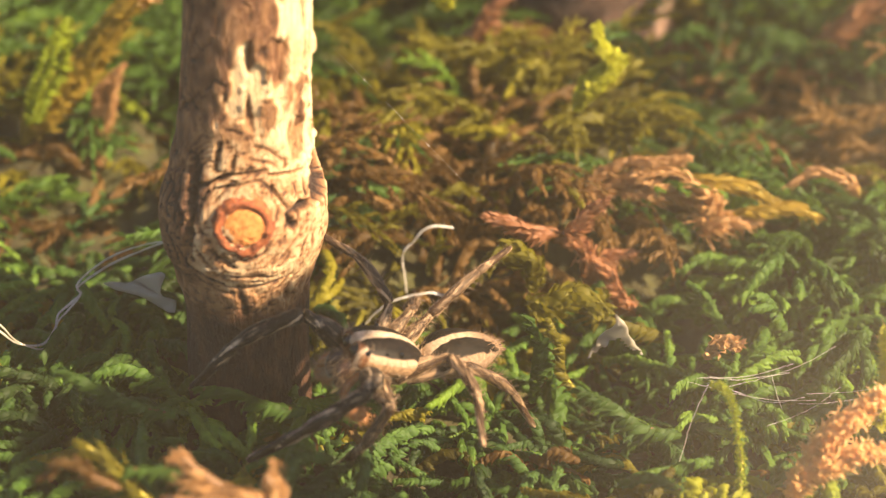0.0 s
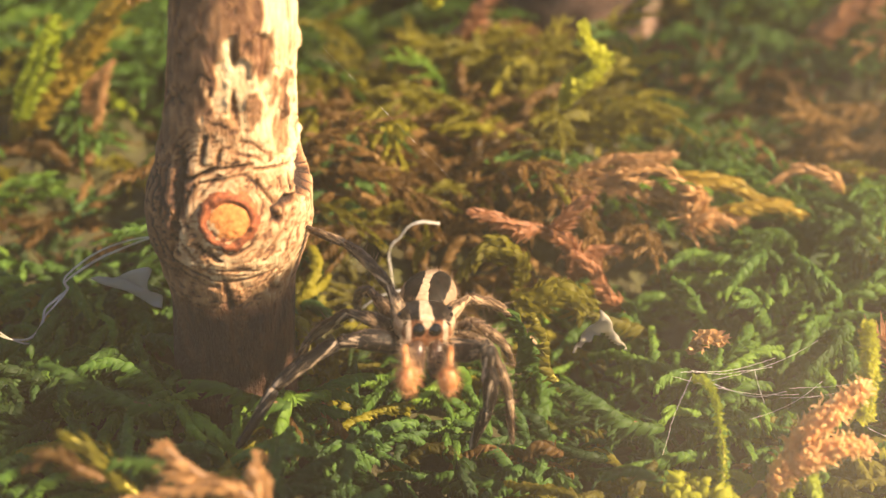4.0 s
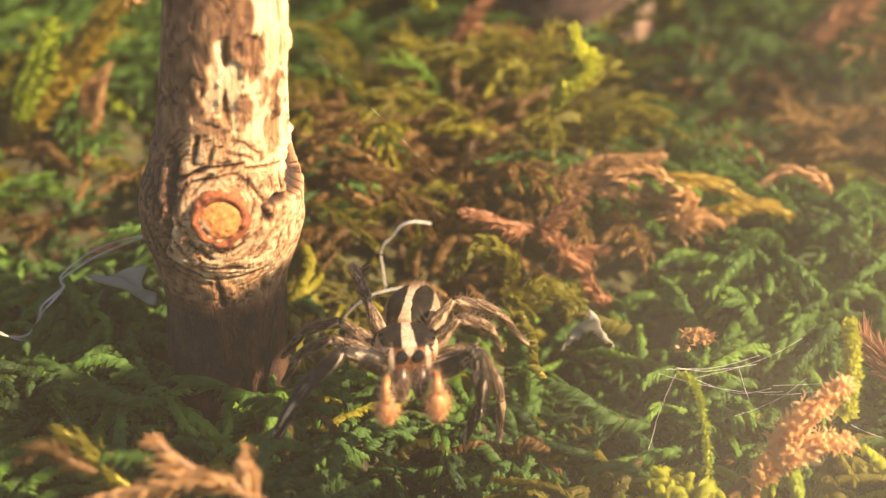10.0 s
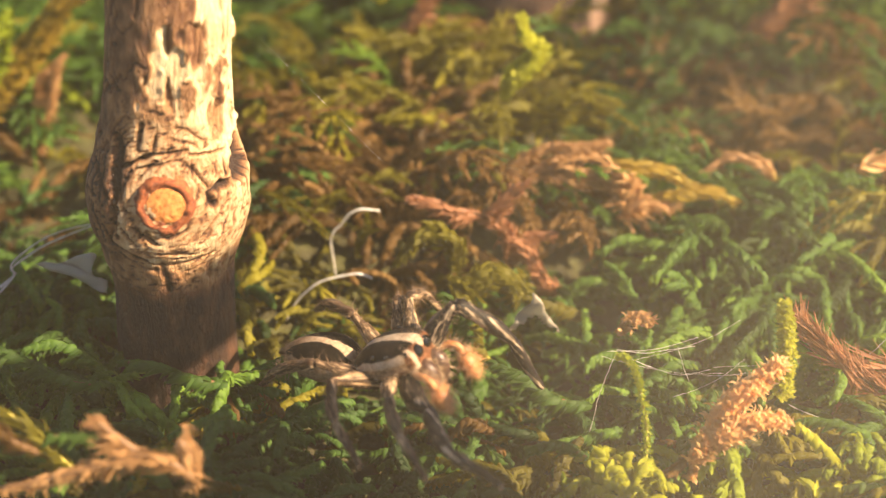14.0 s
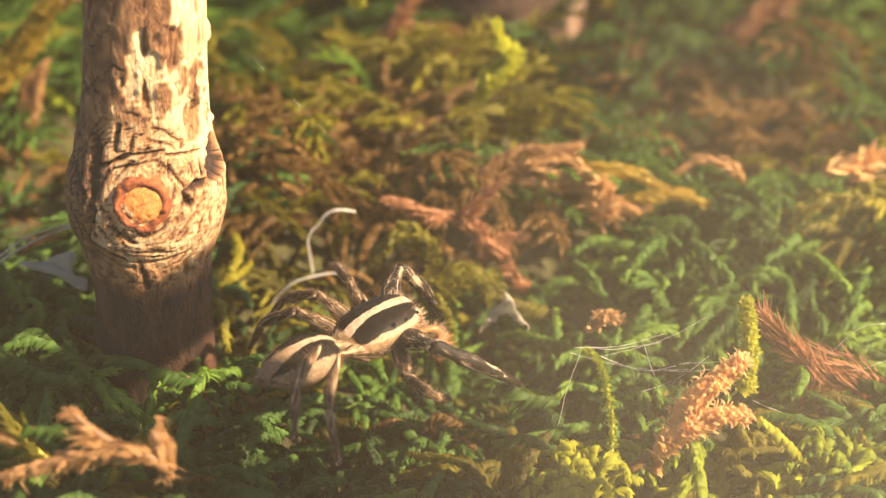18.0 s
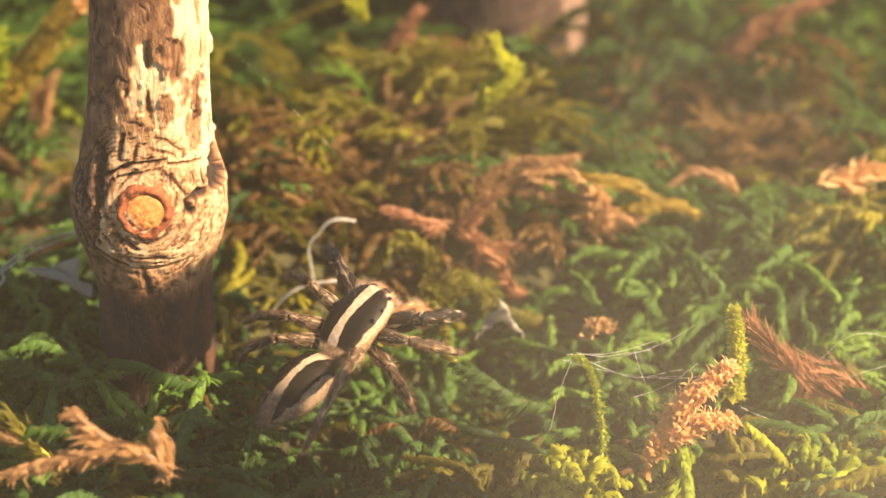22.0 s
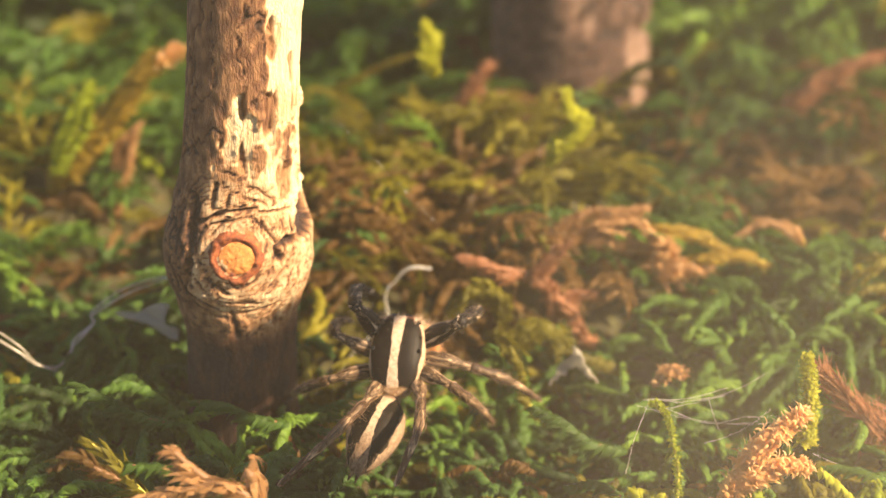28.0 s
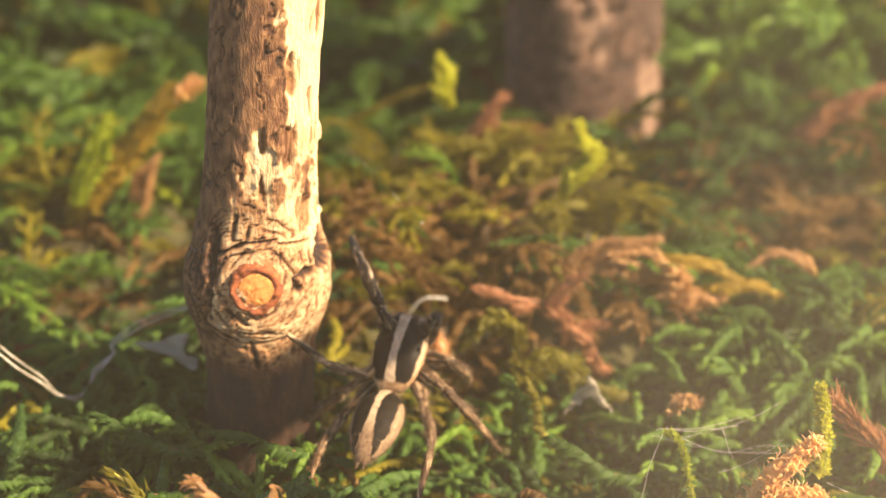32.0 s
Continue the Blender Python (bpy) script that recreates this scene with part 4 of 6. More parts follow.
P["curl_b"] = [(4, -14.2, 2.4), (4, -14.2, 3.1), (3.8, -14.2, 4.1), (3.5, -14.2, 4.8)]
P["curl_c"] = [(0.3, -14, 5.5), (1, -14, 4.7), (1.8, -14, 3.9), (2.5, -14, 3.4)]
P["curl_d"] = [(-5.2, -14, 4.6), (-4, -14, 5.2), (-3.1, -14, 4.4), (-2.2, -14, 3.9)]
P["rust_l"] = [(-9.2, 22.8, 6.2), (-10.0, 22.8, 5.2), (-10.6, 22.8, 3.4), (-11.2, 22.8, 1), (-11.2, 22.8, -0.6)]
P["rust_l2"] = [(-13.2, 20, 2.3), (-12.2, 20, 1.8), (-11.3, 20, 0.8), (-10.2, 20, 0)]
P["stalk"] = [(-8.1, 24, 10.4), (-9.9, 24, 8.4), (-11.5, 24, 6.4), (-13.1, 24, 4.7), (-14.8, 24, 2.9), (-16.1, 24, 1.2)]
P["stalk_top"] = [(-6.3, 24, 11.1), (-7.7, 24, 10.5), (-9.1, 24, 9.5), (-10.4, 24, 7.8), (-11.8, 24, 6), (-13.3, 24, 4.2)]
P["green_l"] = [(-11.9, 22, 9.6), (-12.9, 22, 8.0), (-13.6, 22, 6.6), (-14.3, 22, 5.2), (-14.9, 22, 3.0)]
P["yellow_s"] = [(19.5, 19.6, 10.1), (19.9, 19.6, 8.9), (20.5, 19.6, 7.8), (19.7, 19.6, 6.9), (18.9, 19.6, 6), (18.3, 19.6, 4.8)]
P["ystem"] = [(10.3, 26.6, 12.2), (10.5, 26.6, 11), (10.7, 26.6, 9.8), (10.8, 26.6, 8.4)]
P["rose"] = [(42.8, 12, 5.2), (40.9, 12, 4.7), (39.3, 12, 4.3), (38.2, 12, 3.7)]
P["rose2"] = [(40.6, 12, 4.8), (40.4, 12, 3.9), (39.8, 12, 3.2)]
P["far_rust"] = [(43.3, 34, 7.9), (40.7, 34, 6.8), (38.8, 34, 5.5), (36.9, 34, 3.7), (34.9, 34, 2.5)]
P["far_rust2"] = [(14.2, 30, 8), (13.4, 30, 6.8), (12.6, 30, 5.7), (11.4, 30, 4.8)]
P["far_twig"] = [(9.3, 33, 8), (7.2, 33, 7.3), (5.1, 33, 6.2), (2.6, 33, 4.9)]
P["moss_chain"] = [(22.5, -6.3, 3.4), (22.9, -6.5, 3.5), (23.4, -6.5, 2.7), (23.7, -6.5, 1.5), (24.1, -6.7, -0.4), (24, -7.8, -1.9), (23.8, -9, -3.4)]
P["arch_y"] = [(16.5, 6, 0.5), (18.2, 6, 0.2), (19.1, 6, -0.2)]
P["arch_y1"] = [(12.2, 6.5, 1.3), (13.1, 6.5, 2.3), (14.2, 6.5, 2.7), (15.2, 6.5, 2), (15.4, 6.5, 0.2)]
P["arch_y2"] = [(19.1, 5, 0.5), (17.5, 5, 1), (16, 5, 0.6), (14.8, 5, 0.5)]
P["arch_y3"] = [(15.8, 1, 2), (16.4, 1, 0.6), (16.6, 1, -1.1), (17.5, 1, -2.5)]
P["arch_g"] = [(15, 1.5, 1.6), (15.3, 1.5, 0.3), (15.2, 1.5, -1.4), (15.1, 1.5, -3.2)]
P["bud"] = [(10.3, 10, 1.9), (10.2, 10, 1), (9.8, 10, 0.1), (9.7, 10, -0.8)]
P["green_m"] = [(19.3, 5, -0.4), (20.6, 5, -0.9), (21.8, 5, -1.3), (22.7, 5, -2)]
P["front_g"] = [(-4, -12, 4.5), (-3.1, -12, 3.6), (-2.1, -12, 2.1), (-1.3, -12, 1.2)]
P["front_g2"] = [(-2.2, -12, 3.3), (-1.1, -12, 3.2), (0.1, -12, 3)]
P["front_l"] = [(-6.2, -6, 3.9), (-4.8, -6, 3), (-3.1, -6, 2), (-1.6, -6, 1.6)]
P["front_m"] = [(-0.4, -5, 2.3), (1.1, -5, 2), (2.6, -5, 1.3), (4.2, -5, 1)]
P["front_r"] = [(17.1, -4, 1.4), (18.5, -4, 0.6), (19.9, -4, -0.6), (21.8, -4, -1.1)]
P["front_r2"] = [(18.5, -9, 0.2), (19.8, -9, 0.4), (21.1, -9, -0.3)]
P["twig_far_l"] = [(-24.4, 60, 7.1), (-22.8, 60, 5.3), (-22.4, 60, 3.4), (-22.4, 60, 1.5)]
P["pale_s"] = [(33.3, 26, -3.4), (34.9, 26, -2.8), (36.9, 26, -2.6)]
P["bits3"] = [(23.7, 1, 0), (24.4, 1, 0.9), (25.3, 1, 0.5)]
P["stalk_tip"] = [(-6.1, 24, 11.3), (-6.9, 24, 10.9), (-7.9, 24, 10.3)]
P["web1"] = [(23, -3, 1.6), (24.3, -3, 1.4), (25.7, -3, 1.6), (26.8, -3, 1.8)]
P["web2"] = [(23, -3.3, 1.6), (24.6, -3.3, 0.8), (26.1, -3.3, 0.3), (27.6, -3.3, 0.6)]
P["web3"] = [(22.6, -5, 2.6), (22, -5, 0.4), (21.7, -5, -1.6), (21.1, -5, -3.4), (19.5, -5, -5.2), (18.1, -5, -7)]
P["web4"] = [(21.7, -5, -1.6), (21.2, -5, -3.8), (20.2, -5, -5.6), (19.3, -5, -7.1)]
P["web5"] = [(31.5, -4, -1), (32.4, -4, -1.5), (34.3, -4, -2.2), (35.2, -4, -2.7)]
P["web6"] = [(35, -1.5, -0.2), (36, -1.5, 0.3), (37, -1.5, 1.5), (38.1, -1.5, 1.9), (39.6, -1.5, 1.6)]
P["web7"] = [(37, -1.8, -1), (38.1, -1.8, -0.4), (39.7, -1.8, 0.2)]
P["web8"] = [(26, -3, 1.6), (26.4, -3, 0.4), (26.7, -3, -0.3)]
P["web9"] = [(22.5, -3, 1.5), (24.8, -3, 1.6), (26.9, -3, 2.3)]
P["fan"] = [(25.2, 19.4, 4.9), (23.2, 19.5, 5.1), (20.8, 19.6, 4.6), (18.6, 19.8, 3.6)]
P["fan2"] = [(24.6, 19.0, 3.6), (22.8, 19.2, 4.0), (20.9, 19.5, 3.7), (18.8, 19.8, 2.9)]
P["straw1"] = [(31.5, 12.2, 1.9), (29.8, 12.2, 2.3), (28, 12.2, 2.2), (26.6, 12.4, 1.7)]
P["straw2"] = [(29.0, 12.6, 2.8), (27.1, 12.6, 3.5), (25, 12.6, 3.8), (23.2, 12.8, 3.6)]
P["straw3"] = [(30.3, 13.5, 3.4), (31.8, 13.5, 3.9), (33.6, 13.5, 3.3), (34.2, 13.6, 2.0)]
sprig([P["fan"], P["fan2"]], MOSS_OLIVE, STEM_YELLOW, "flat yellow-green moss frond with drooping leaflets", size=1.2, width=0.34, spread=46, ranks=5, strands=2, wide=0.35)
sprig([P["straw1"], P["straw2"]], MOSS_GOLD, STEM_YELLOW, "straw coloured thin moss fronds out of focus", size=1.2, width=0.26, spread=24, strands=3, wide=0.3)
sprig([P["straw3"]], MOSS_AMBER, STEM_YELLOW, "pale bent moss fragment over a dark hollow", size=1.1, width=0.3, spread=24, strands=3, wide=0.3)
fluff([P["tip_up"]], MOSS_YELLOW, STEM_YELLOW, "bright yellow upright moss sprig catching the sun", (0.16, 0.3, 0.34, 0.4, 0.5), [1500], 0.36, 0.14, along=-1.2, loose=0.4, thick=0.2, bend=2.0, spread=0.35)
fluff([P["tip_b"], P["tip_c"]], MOSS_ORANGE, STEM, "dry orange fluffy moss sprig in full sun", (0.25, 0.48, 0.62, 0.5, 0.3), [1500, 1000], 0.6, 0.24, along=1.2, loose=0.24, bend=-1.7, spread=0.15)
sprig([P["tip_d"]], MOSS_YELLOW, STEM_YELLOW, "yellow-green curled moss shoot beside dry orange moss", size=0.75, width=0.28, plait=True)
fluff([P["dry_r"], P["dry_r2"], P["dry_r3"]], MOSS_RUST, STEM, "withered rust red moss bundle with stringy ends", (0.2, 0.5, 0.6, 0.5, 0.3), [260, 240, 70], 1.9, 0.11, along=1.2, loose=0.13, bend=0.5, spread=0.05)
sprig([P["curl_a"], P["curl_b"], P["curl_c"]], MOSS_AMBER, STEM, "curled dry orange moss sprig lying on green moss", size=0.95, width=0.34, spread=36, curl=1.4, thick=0.3, ranks=4, step=0.15, strands=2, wide=0.4)
sprig([P["curl_d"]], MOSS_BROWN, STEM, "small dry brown moss tip among green moss", size=1.0)
sprig([P["red1"], P["red2"], P["red3"], P["red4"], P["red5"]], MOSS_RUST, STEM, "forked dry rust coloured moss sprig", size=1.15, width=0.26, spread=42, curl=0.8, thick=0.18, ranks=4, step=0.14, strands=3, wide=0.35)
sprig([P["pink1"], P["pink2"], P["pink3"], P["pink4"]], MOSS_AMBER, STEM, "pale orange dry moss fronds out of focus", size=1.2, width=0.28, spread=48, curl=0.9, ranks=4, step=0.14, strands=4, wide=0.6)
sprig([P["rust_l"]], MOSS_AMBER, STEM, "upright dry rust moss tip among green moss", size=1.2, width=0.34, spread=26, strands=6, wide=0.5)
sprig([P["rust_l2"]], MOSS_BROWN, STEM, "dry rust moss shoot leaning over", size=1.3, width=0.34)
sprig([P["stalk"]], MOSS_GOLD, STEM_YELLOW, "long leaning yellowish moss stalk", size=1.3, width=0.42, spread=38, thick=0.35, strands=6, wide=1.0)
sprig([P["stalk_top"]], MOSS_GOLD, STEM_YELLOW, "long leaning olive moss stalk out of focus", size=1.3, width=0.40, spread=38, thick=0.3, strands=6, wide=0.9)
sprig([P["stalk_tip"]], MOSS_ORANGE, STEM_YELLOW, "pale orange dry moss tip on a stalk", size=1.2, width=0.4, spread=50, strands=3, wide=0.45)
sprig([P["green_l"]], MOSS_LIME, STEM, "bright green moss shoot standing up", size=0.9, width=0.3, strands=4, wide=0.5, plait=True)
sprig([P["yellow_s"]], MOSS_YELLOW, STEM_YELLOW, "bent yellow moss shoot catching the light", size=0.95, width=0.5, spread=44, ranks=5, strands=5, wide=0.38, thick=0.22)
sprig([P["ystem"]], MOSS_YELLOW, STEM_YELLOW, "short yellow moss shoot standing up", size=1.3, width=0.45, spread=50, ranks=5, strands=3, wide=0.4)
sprig([P["rose"], P["rose2"]], MOSS_ORANGE, STEM, "dry pinkish orange moss frond", size=1.8, width=0.41)
sprig([P["far_rust"]], MOSS_RUST, STEM, "far dry rust moss frond out of focus", size=2.2, width=0.54)
sprig([P["far_rust2"]], MOSS_RUST, STEM, "far dry brown-red moss shoot out of focus", size=2.0, width=0.48)
sprig([P["far_twig"]], MOSS_OLIVE, STEM, "thin brown stalk lying across the moss", size=0.9, width=0.27)
fluff([P["moss_chain"]], MOSS_LIME, STEM_YELLOW, "bright yellow-green moss shoot in the sun", (0.03, 0.06, 0.08, 0.14, 0.26, 0.5), [600], 0.34, 0.14, along=-0.9, loose=0.3, thick=0.1, bend=1.8, spread=0.45)
sprig([P["arch_y1"], P["arch_y2"], P["arch_y"]], MOSS_OLIVE, STEM_YELLOW, "arching yellowish moss fronds behind the spider", size=1.1, width=0.46, thick=0.12, strands=3, wide=0.5, ranks=5)
sprig([P["arch_y3"]], MOSS_OLIVE, STEM_YELLOW, "drooping olive moss shoot with stringy tip", size=0.8, width=0.3, spread=30, plait=True)
sprig([P["arch_g"]], MOSS_GREEN, STEM, "thick green moss shoot hanging down", size=1.2, width=0.41, ranks=4, plait=True)
sprig([P["bud"]], MOSS_OLIVE, STEM_YELLOW, "small yellowish moss bud beside a white rootlet", size=1.0, width=0.34, spread=34)
sprig([P["green_m"]], MOSS_OLIVE, STEM_YELLOW, "short lime green moss shoot", size=1.2, width=0.34, plait=True)
sprig([P["front_g"]], MOSS_OLIVE, STEM_YELLOW, "feathery olive moss shoot with curled tip", size=1.4, width=0.3, spread=40)
sprig([P["front_g2"]], MOSS_GREEN, STEM, "short bright green moss shoot", size=1.1, width=0.31, curl=0.9, plait=True)
sprig([P["front_l"]], MOSS_GREEN, STEM, "green braided moss shoot beside the stick", size=1.2, width=0.34, curl=0.9, plait=True)
sprig([P["front_m"]], MOSS_GREEN, STEM, "green braided moss shoot at the stick's foot", size=1.2, width=0.34, curl=0.9, plait=True)
sprig([P["front_r"]], MOSS_GREEN, STEM, "bright green braided moss shoot", size=1.2, width=0.34, curl=0.9, plait=True)
sprig([P["front_r2"]], MOSS_GREEN, STEM, "small bright green moss shoot", size=1.0, width=0.31, curl=0.9, plait=True)
sprig([P["twig_far_l"]], MOSS_BROWN, STEM, "far brown upright stalk out of focus", size=1.8, width=0.54, thick=0.9)
sprig([P["bits1"]], MOSS_BROWN, STEM, "small dry brownish moss bud in green moss", size=0.5, width=0.2, strands=3, wide=0.3)
fluff([P["bits3"]], MOSS_AMBER, STEM, "small dry orange moss bud in green moss", (0.2, 0.4, 0.3), [120], 0.6, 0.26, along=-1.0, loose=0.3, bend=-1.4, spread=0.25)
sprig([P["bits2"]], MOSS_BROWN, STEM, "small dry brown moss bud among shoots", size=0.6, width=0.24, strands=3, wide=0.3, plait=True)
sprig([P["pale_s"]], MOSS_ORANGE, STEM, "pale dry moss fragment lying in a hollow", size=1.3, width=0.34)


def cushion(x, y, z, r, n, leaf, label):
    """A tuft of short curled braids that spill outwards."""
    top = thing("moss_cushion", (x, y, z), label, "moss cushion")
    for k in range(n):
        a, u = 2.4 * k, math.sqrt((k + 0.5) / n)
        out = np.array([math.cos(a), math.sin(a), 0.0])
        base = out * u * r * 0.7
        w = np.linspace(0, 1, 9)[:, None]
        lift = rng.uniform(0.9, 1.5) * r * (1.1 - 0.7 * u)
        path = base + out * (w * u * r * 0.7) + np.array([0, 0, 1.0]) * (lift * np.sin(w * 2.2)) + 0.25 * r * np.sin(w * 3 + k) * np.array([-out[1], out[0], 0])
        v, f, _ = braid(path, rng.uniform(0.42, 0.56), rng.uniform(0.30, 0.42), 0.17)
        part("shoot", mesh_of("shoot", v, f, leaf), top)


cushion(22.7, -8.6, -3.0, 1.9, 24, MOSS_YELLOW, "glowing yellow-green moss cushion in the sun")
cushion(20.8, -9.2, -3.4, 1.3, 12, MOSS_LIME, "small lime green moss cushion in the sun")
cushion(35.0, -7.8, -2.9, 2.0, 22, MOSS_LIME, "plump fresh green moss cushion in the sun")
cushion(32.4, -9.5, -3.8, 1.5, 14, MOSS_YELLOW, "yellow-green moss cushion beside dry orange moss")


# ---- rootlets, shed skins and silk ----
def strand(name, pts, r, material, label, category, flat=1.0, twin=0.0):
    base = np.asarray(pts[-1], float)
    q = smooth_path(pts, 60) - base
    if material is SILK:  # silk is never quite straight
        q[1:-1] += rng.normal(0, 0.012, (58, 3))
    rr = r * (0.75 + 0.25 * np.sin(np.linspace(0, 14, 60)) ** 2)
    v, f = tube(q, rr, 8, flat)
    if twin:  # a second strand winding beside the first
        w = np.linspace(0, 1, 60)
        v2, f2 = tube(q + twin * np.stack([0 * w, np.cos(w * 7), np.sin(w * 9 + 1)], 1), rr * 0.8, 8, flat)
        f = f + [[i + len(v) for i in k] for k in f2]
        v = np.concatenate([v, v2])
    ob = part(name, mesh_of(name, v, f, material))
    ob.matrix_basis = Matrix.Translation(Vector(base) * MM)
    return tagged(ob, label, category)


strand("rootlet", P["thread_up"], 0.11, ROOT, "thin silvery white rootlet bent upwards", "rootlet", 0.6)
strand("rootlet", P["thread_arch"], 0.11, ROOT, "silvery white rootlet arching out of moss", "rootlet", 0.5)
strand("rootlet", P["thread_left"], 0.085, ROOT_DULL, "long kinked translucent twin rootlet behind the stick", "rootlet", 0.7, 0.32)


def flake(name, corners, wide, label):
    """A crumpled thin sheet between a left foot, a crown and a right foot, with a drooping middle."""
    p, q, r = (np.asarray(c, float) for c in corners)
    base, n, v, f = (p + r) / 2, 14, [], []
    ruffle = 0.45 if wide < 0.5 else 0.22
    for i in range(n + 1):
        for j in range(n + 1 - i):
            a, b = i / n, j / n
            o = (1 - a - b) * p + a * q + b * r - base
            w = noise.noise(Vector((a * 2.6, b * 2.6, wide))) + 0.5 * noise.noise(Vector((a * 6, b * 6, wide)))
            fold = abs(b + a / 2 - 0.5)
            e = [noise.noise(Vector((a * 3.1 + k, b * 3.1, wide * 9 + k))) for k in (0, 5)]
            v.append((o[0] + ruffle * (w * 0.3 + e[0]), o[1] - wide * (0.9 * fold + 0.9 * w), o[2] + ruffle * (w * 0.3 + e[1])))
    at = lambda i, j: sum(n + 1 - k for k in range(i)) + j
    for i in range(n):
        for j in range(n - i):
            if wide > 0.5 and i < 0.5 * n * (1 - abs(2 * j / (n - i) - 0.9)):
                continue  # the torn gap between the two feet
            f.append([at(i, j), at(i, j + 1), at(i + 1, j)])
            if j < n - i - 1:
                f.append([at(i, j + 1), at(i + 1, j + 1), at(i + 1, j)])
    ob = part(name, mesh_of(name, v, f, FLAKE))
    ob.matrix_basis = Matrix.Translation(Vector(base) * MM)
    mod = ob.modifiers.new("thick", "SOLIDIFY")
    mod.thickness = 0.05 * MM
    return tagged(ob, label, "shed skin")


flake("shed_skin", P["flake_r"], 0.7, "whitish translucent shed skin crumpled on moss")
flake("shed_skin", P["flake_l"], 0.49, "grey translucent shed skin against the stick")
line = np.linspace(0, 1, 40)[:, None] * np.array([6.2, 0.0, -7.1])  # a straight line of silk with beads of glue
line_v, line_f = tube(line, 0.0016, 5)
for k in range(7):
    w = rng.uniform(0.02, 0.98)
    v, f = tube(np.array([6.2, 0.0, -7.1]) * w + np.array([[-0.03, 0, 0.04], [0, 0, 0], [0.03, 0, -0.04]]), [0.008, 0.022, 0.008], 6)
    line_f = line_f + [[i + len(line_v) for i in q] for q in f]
    line_v = np.concatenate([line_v, v])
bead_line = part("silk_thread", mesh_of("silk_thread", line_v, line_f, SILK))
bead_line.matrix_basis = Matrix.Translation(Vector((5.4, 6.0, 14.3)) * MM)
tagged(bead_line, "long straight silk thread with bright glue beads", "silk")
for k in range(5):  # a loose web between the sunny sprigs
    a = np.array([rng.uniform(22, 30), rng.uniform(-5, -1), rng.uniform(-1, 2.2)])
    b = a + np.array([rng.uniform(2, 7), rng.uniform(-1.5, 1.5), rng.uniform(-1.6, 1.6)])
    strand("silk_thread", [a, a * 0.65 + b * 0.35 - (0, 0, 0.3), a * 0.3 + b * 0.7 - (0, 0, 0.35), b], 0.009, SILK, "fine silk thread strung between moss tips", "silk")
for k in range(1, 10):
    strand("silk_thread", P["web%d" % k], 0.014, SILK, "fine silk thread strung between moss tips", "silk")

# planks added out of view, only to cast shade: upright, low board, leaning brace
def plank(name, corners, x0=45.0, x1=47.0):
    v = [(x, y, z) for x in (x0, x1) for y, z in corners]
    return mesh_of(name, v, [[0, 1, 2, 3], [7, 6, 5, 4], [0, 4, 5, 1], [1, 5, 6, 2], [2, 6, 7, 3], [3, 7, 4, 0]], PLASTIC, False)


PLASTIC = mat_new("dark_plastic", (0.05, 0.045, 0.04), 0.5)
shade_frame = new("shade_planks", plank("upright", ((-28.5, -4.0), (-22.0, -4.0), (-22.0, 48.0), (-28.5, 48.0))))
tagged(shade_frame, "plain dark planks added out of view to cast shade", "wall", kind="structure")
part("shade_board", plank("shade_board", ((-22.0, -4.0), (-18.6, -4.0), (-18.6, 30.5), (-22.0, 30.5))), shade_frame)
# a farther pair, added to shade the moss before the far stick
part("shade_rail", plank("shade_rail", ((10.5, 39.8), (18.8, 39.8), (18.8, 48.5), (10.5, 48.5)), 70.0, 71.0), shade_frame)
part("shade_post", plank("shade_post", ((18.8, -4.0), (19.6, -4.0), (19.6, 48.5), (18.8, 48.5)), 70.0, 71.0), shade_frame)
part("shade_brace", plank("shade_brace", ((-22.0, 41.7), (-9.0, 35.9), (-9.0, 39.4), (-22.0, 45.4))), shade_frame)

# front pane of the terrarium; its colour carries the sunlit haze
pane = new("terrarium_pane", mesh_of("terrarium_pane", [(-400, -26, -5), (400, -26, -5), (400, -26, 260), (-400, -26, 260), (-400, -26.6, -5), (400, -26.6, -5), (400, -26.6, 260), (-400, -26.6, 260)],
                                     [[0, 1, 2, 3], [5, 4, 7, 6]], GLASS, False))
pane.visible_shadow = False
tagged(pane, "clear glass front pane of the terrarium with haze painted in", "glass pane", kind="structure")

# ---- the spider ----
def loft(stations, k=28, power=2.4):
    """Rings along x: rows of x, half width, top, bottom; superellipse sections."""
    v, f = [], []
    for x, w, top, low in stations:
        cz, hz = (top + low) / 2, (top - low) / 2
        for j in range(k):
            a = 2 * math.pi * j / k
            c, s = math.cos(a), math.sin(a)
            v.append((x, w * math.copysign(abs(c) ** (2 / power), c), cz + hz * math.copysign(abs(s) ** (2 / power), s)))
    n = len(stations)
    f = [[i * k + j, i * k + (j + 1) % k, (i + 1) * k + (j + 1) % k, (i + 1) * k + j] for i in range(n - 1) for j in range(k)]
    f += [list(range(k))[::-1], [(n - 1) * k + j for j in range(k)]]
    return v, f


def finer(rows, n):
    r = smooth_path(rows, 400)
    x = r[0, 0] + (r[-1, 0] - r[0, 0]) * (0.5 - 0.5 * np.cos(math.pi * np.linspace(0, 1, n)))
    order = np.argsort(r[:, 0])
    return [(a, *(np.interp(a, r[order, 0], r[order, k]) for k in (1, 2, 3))) for a in x]


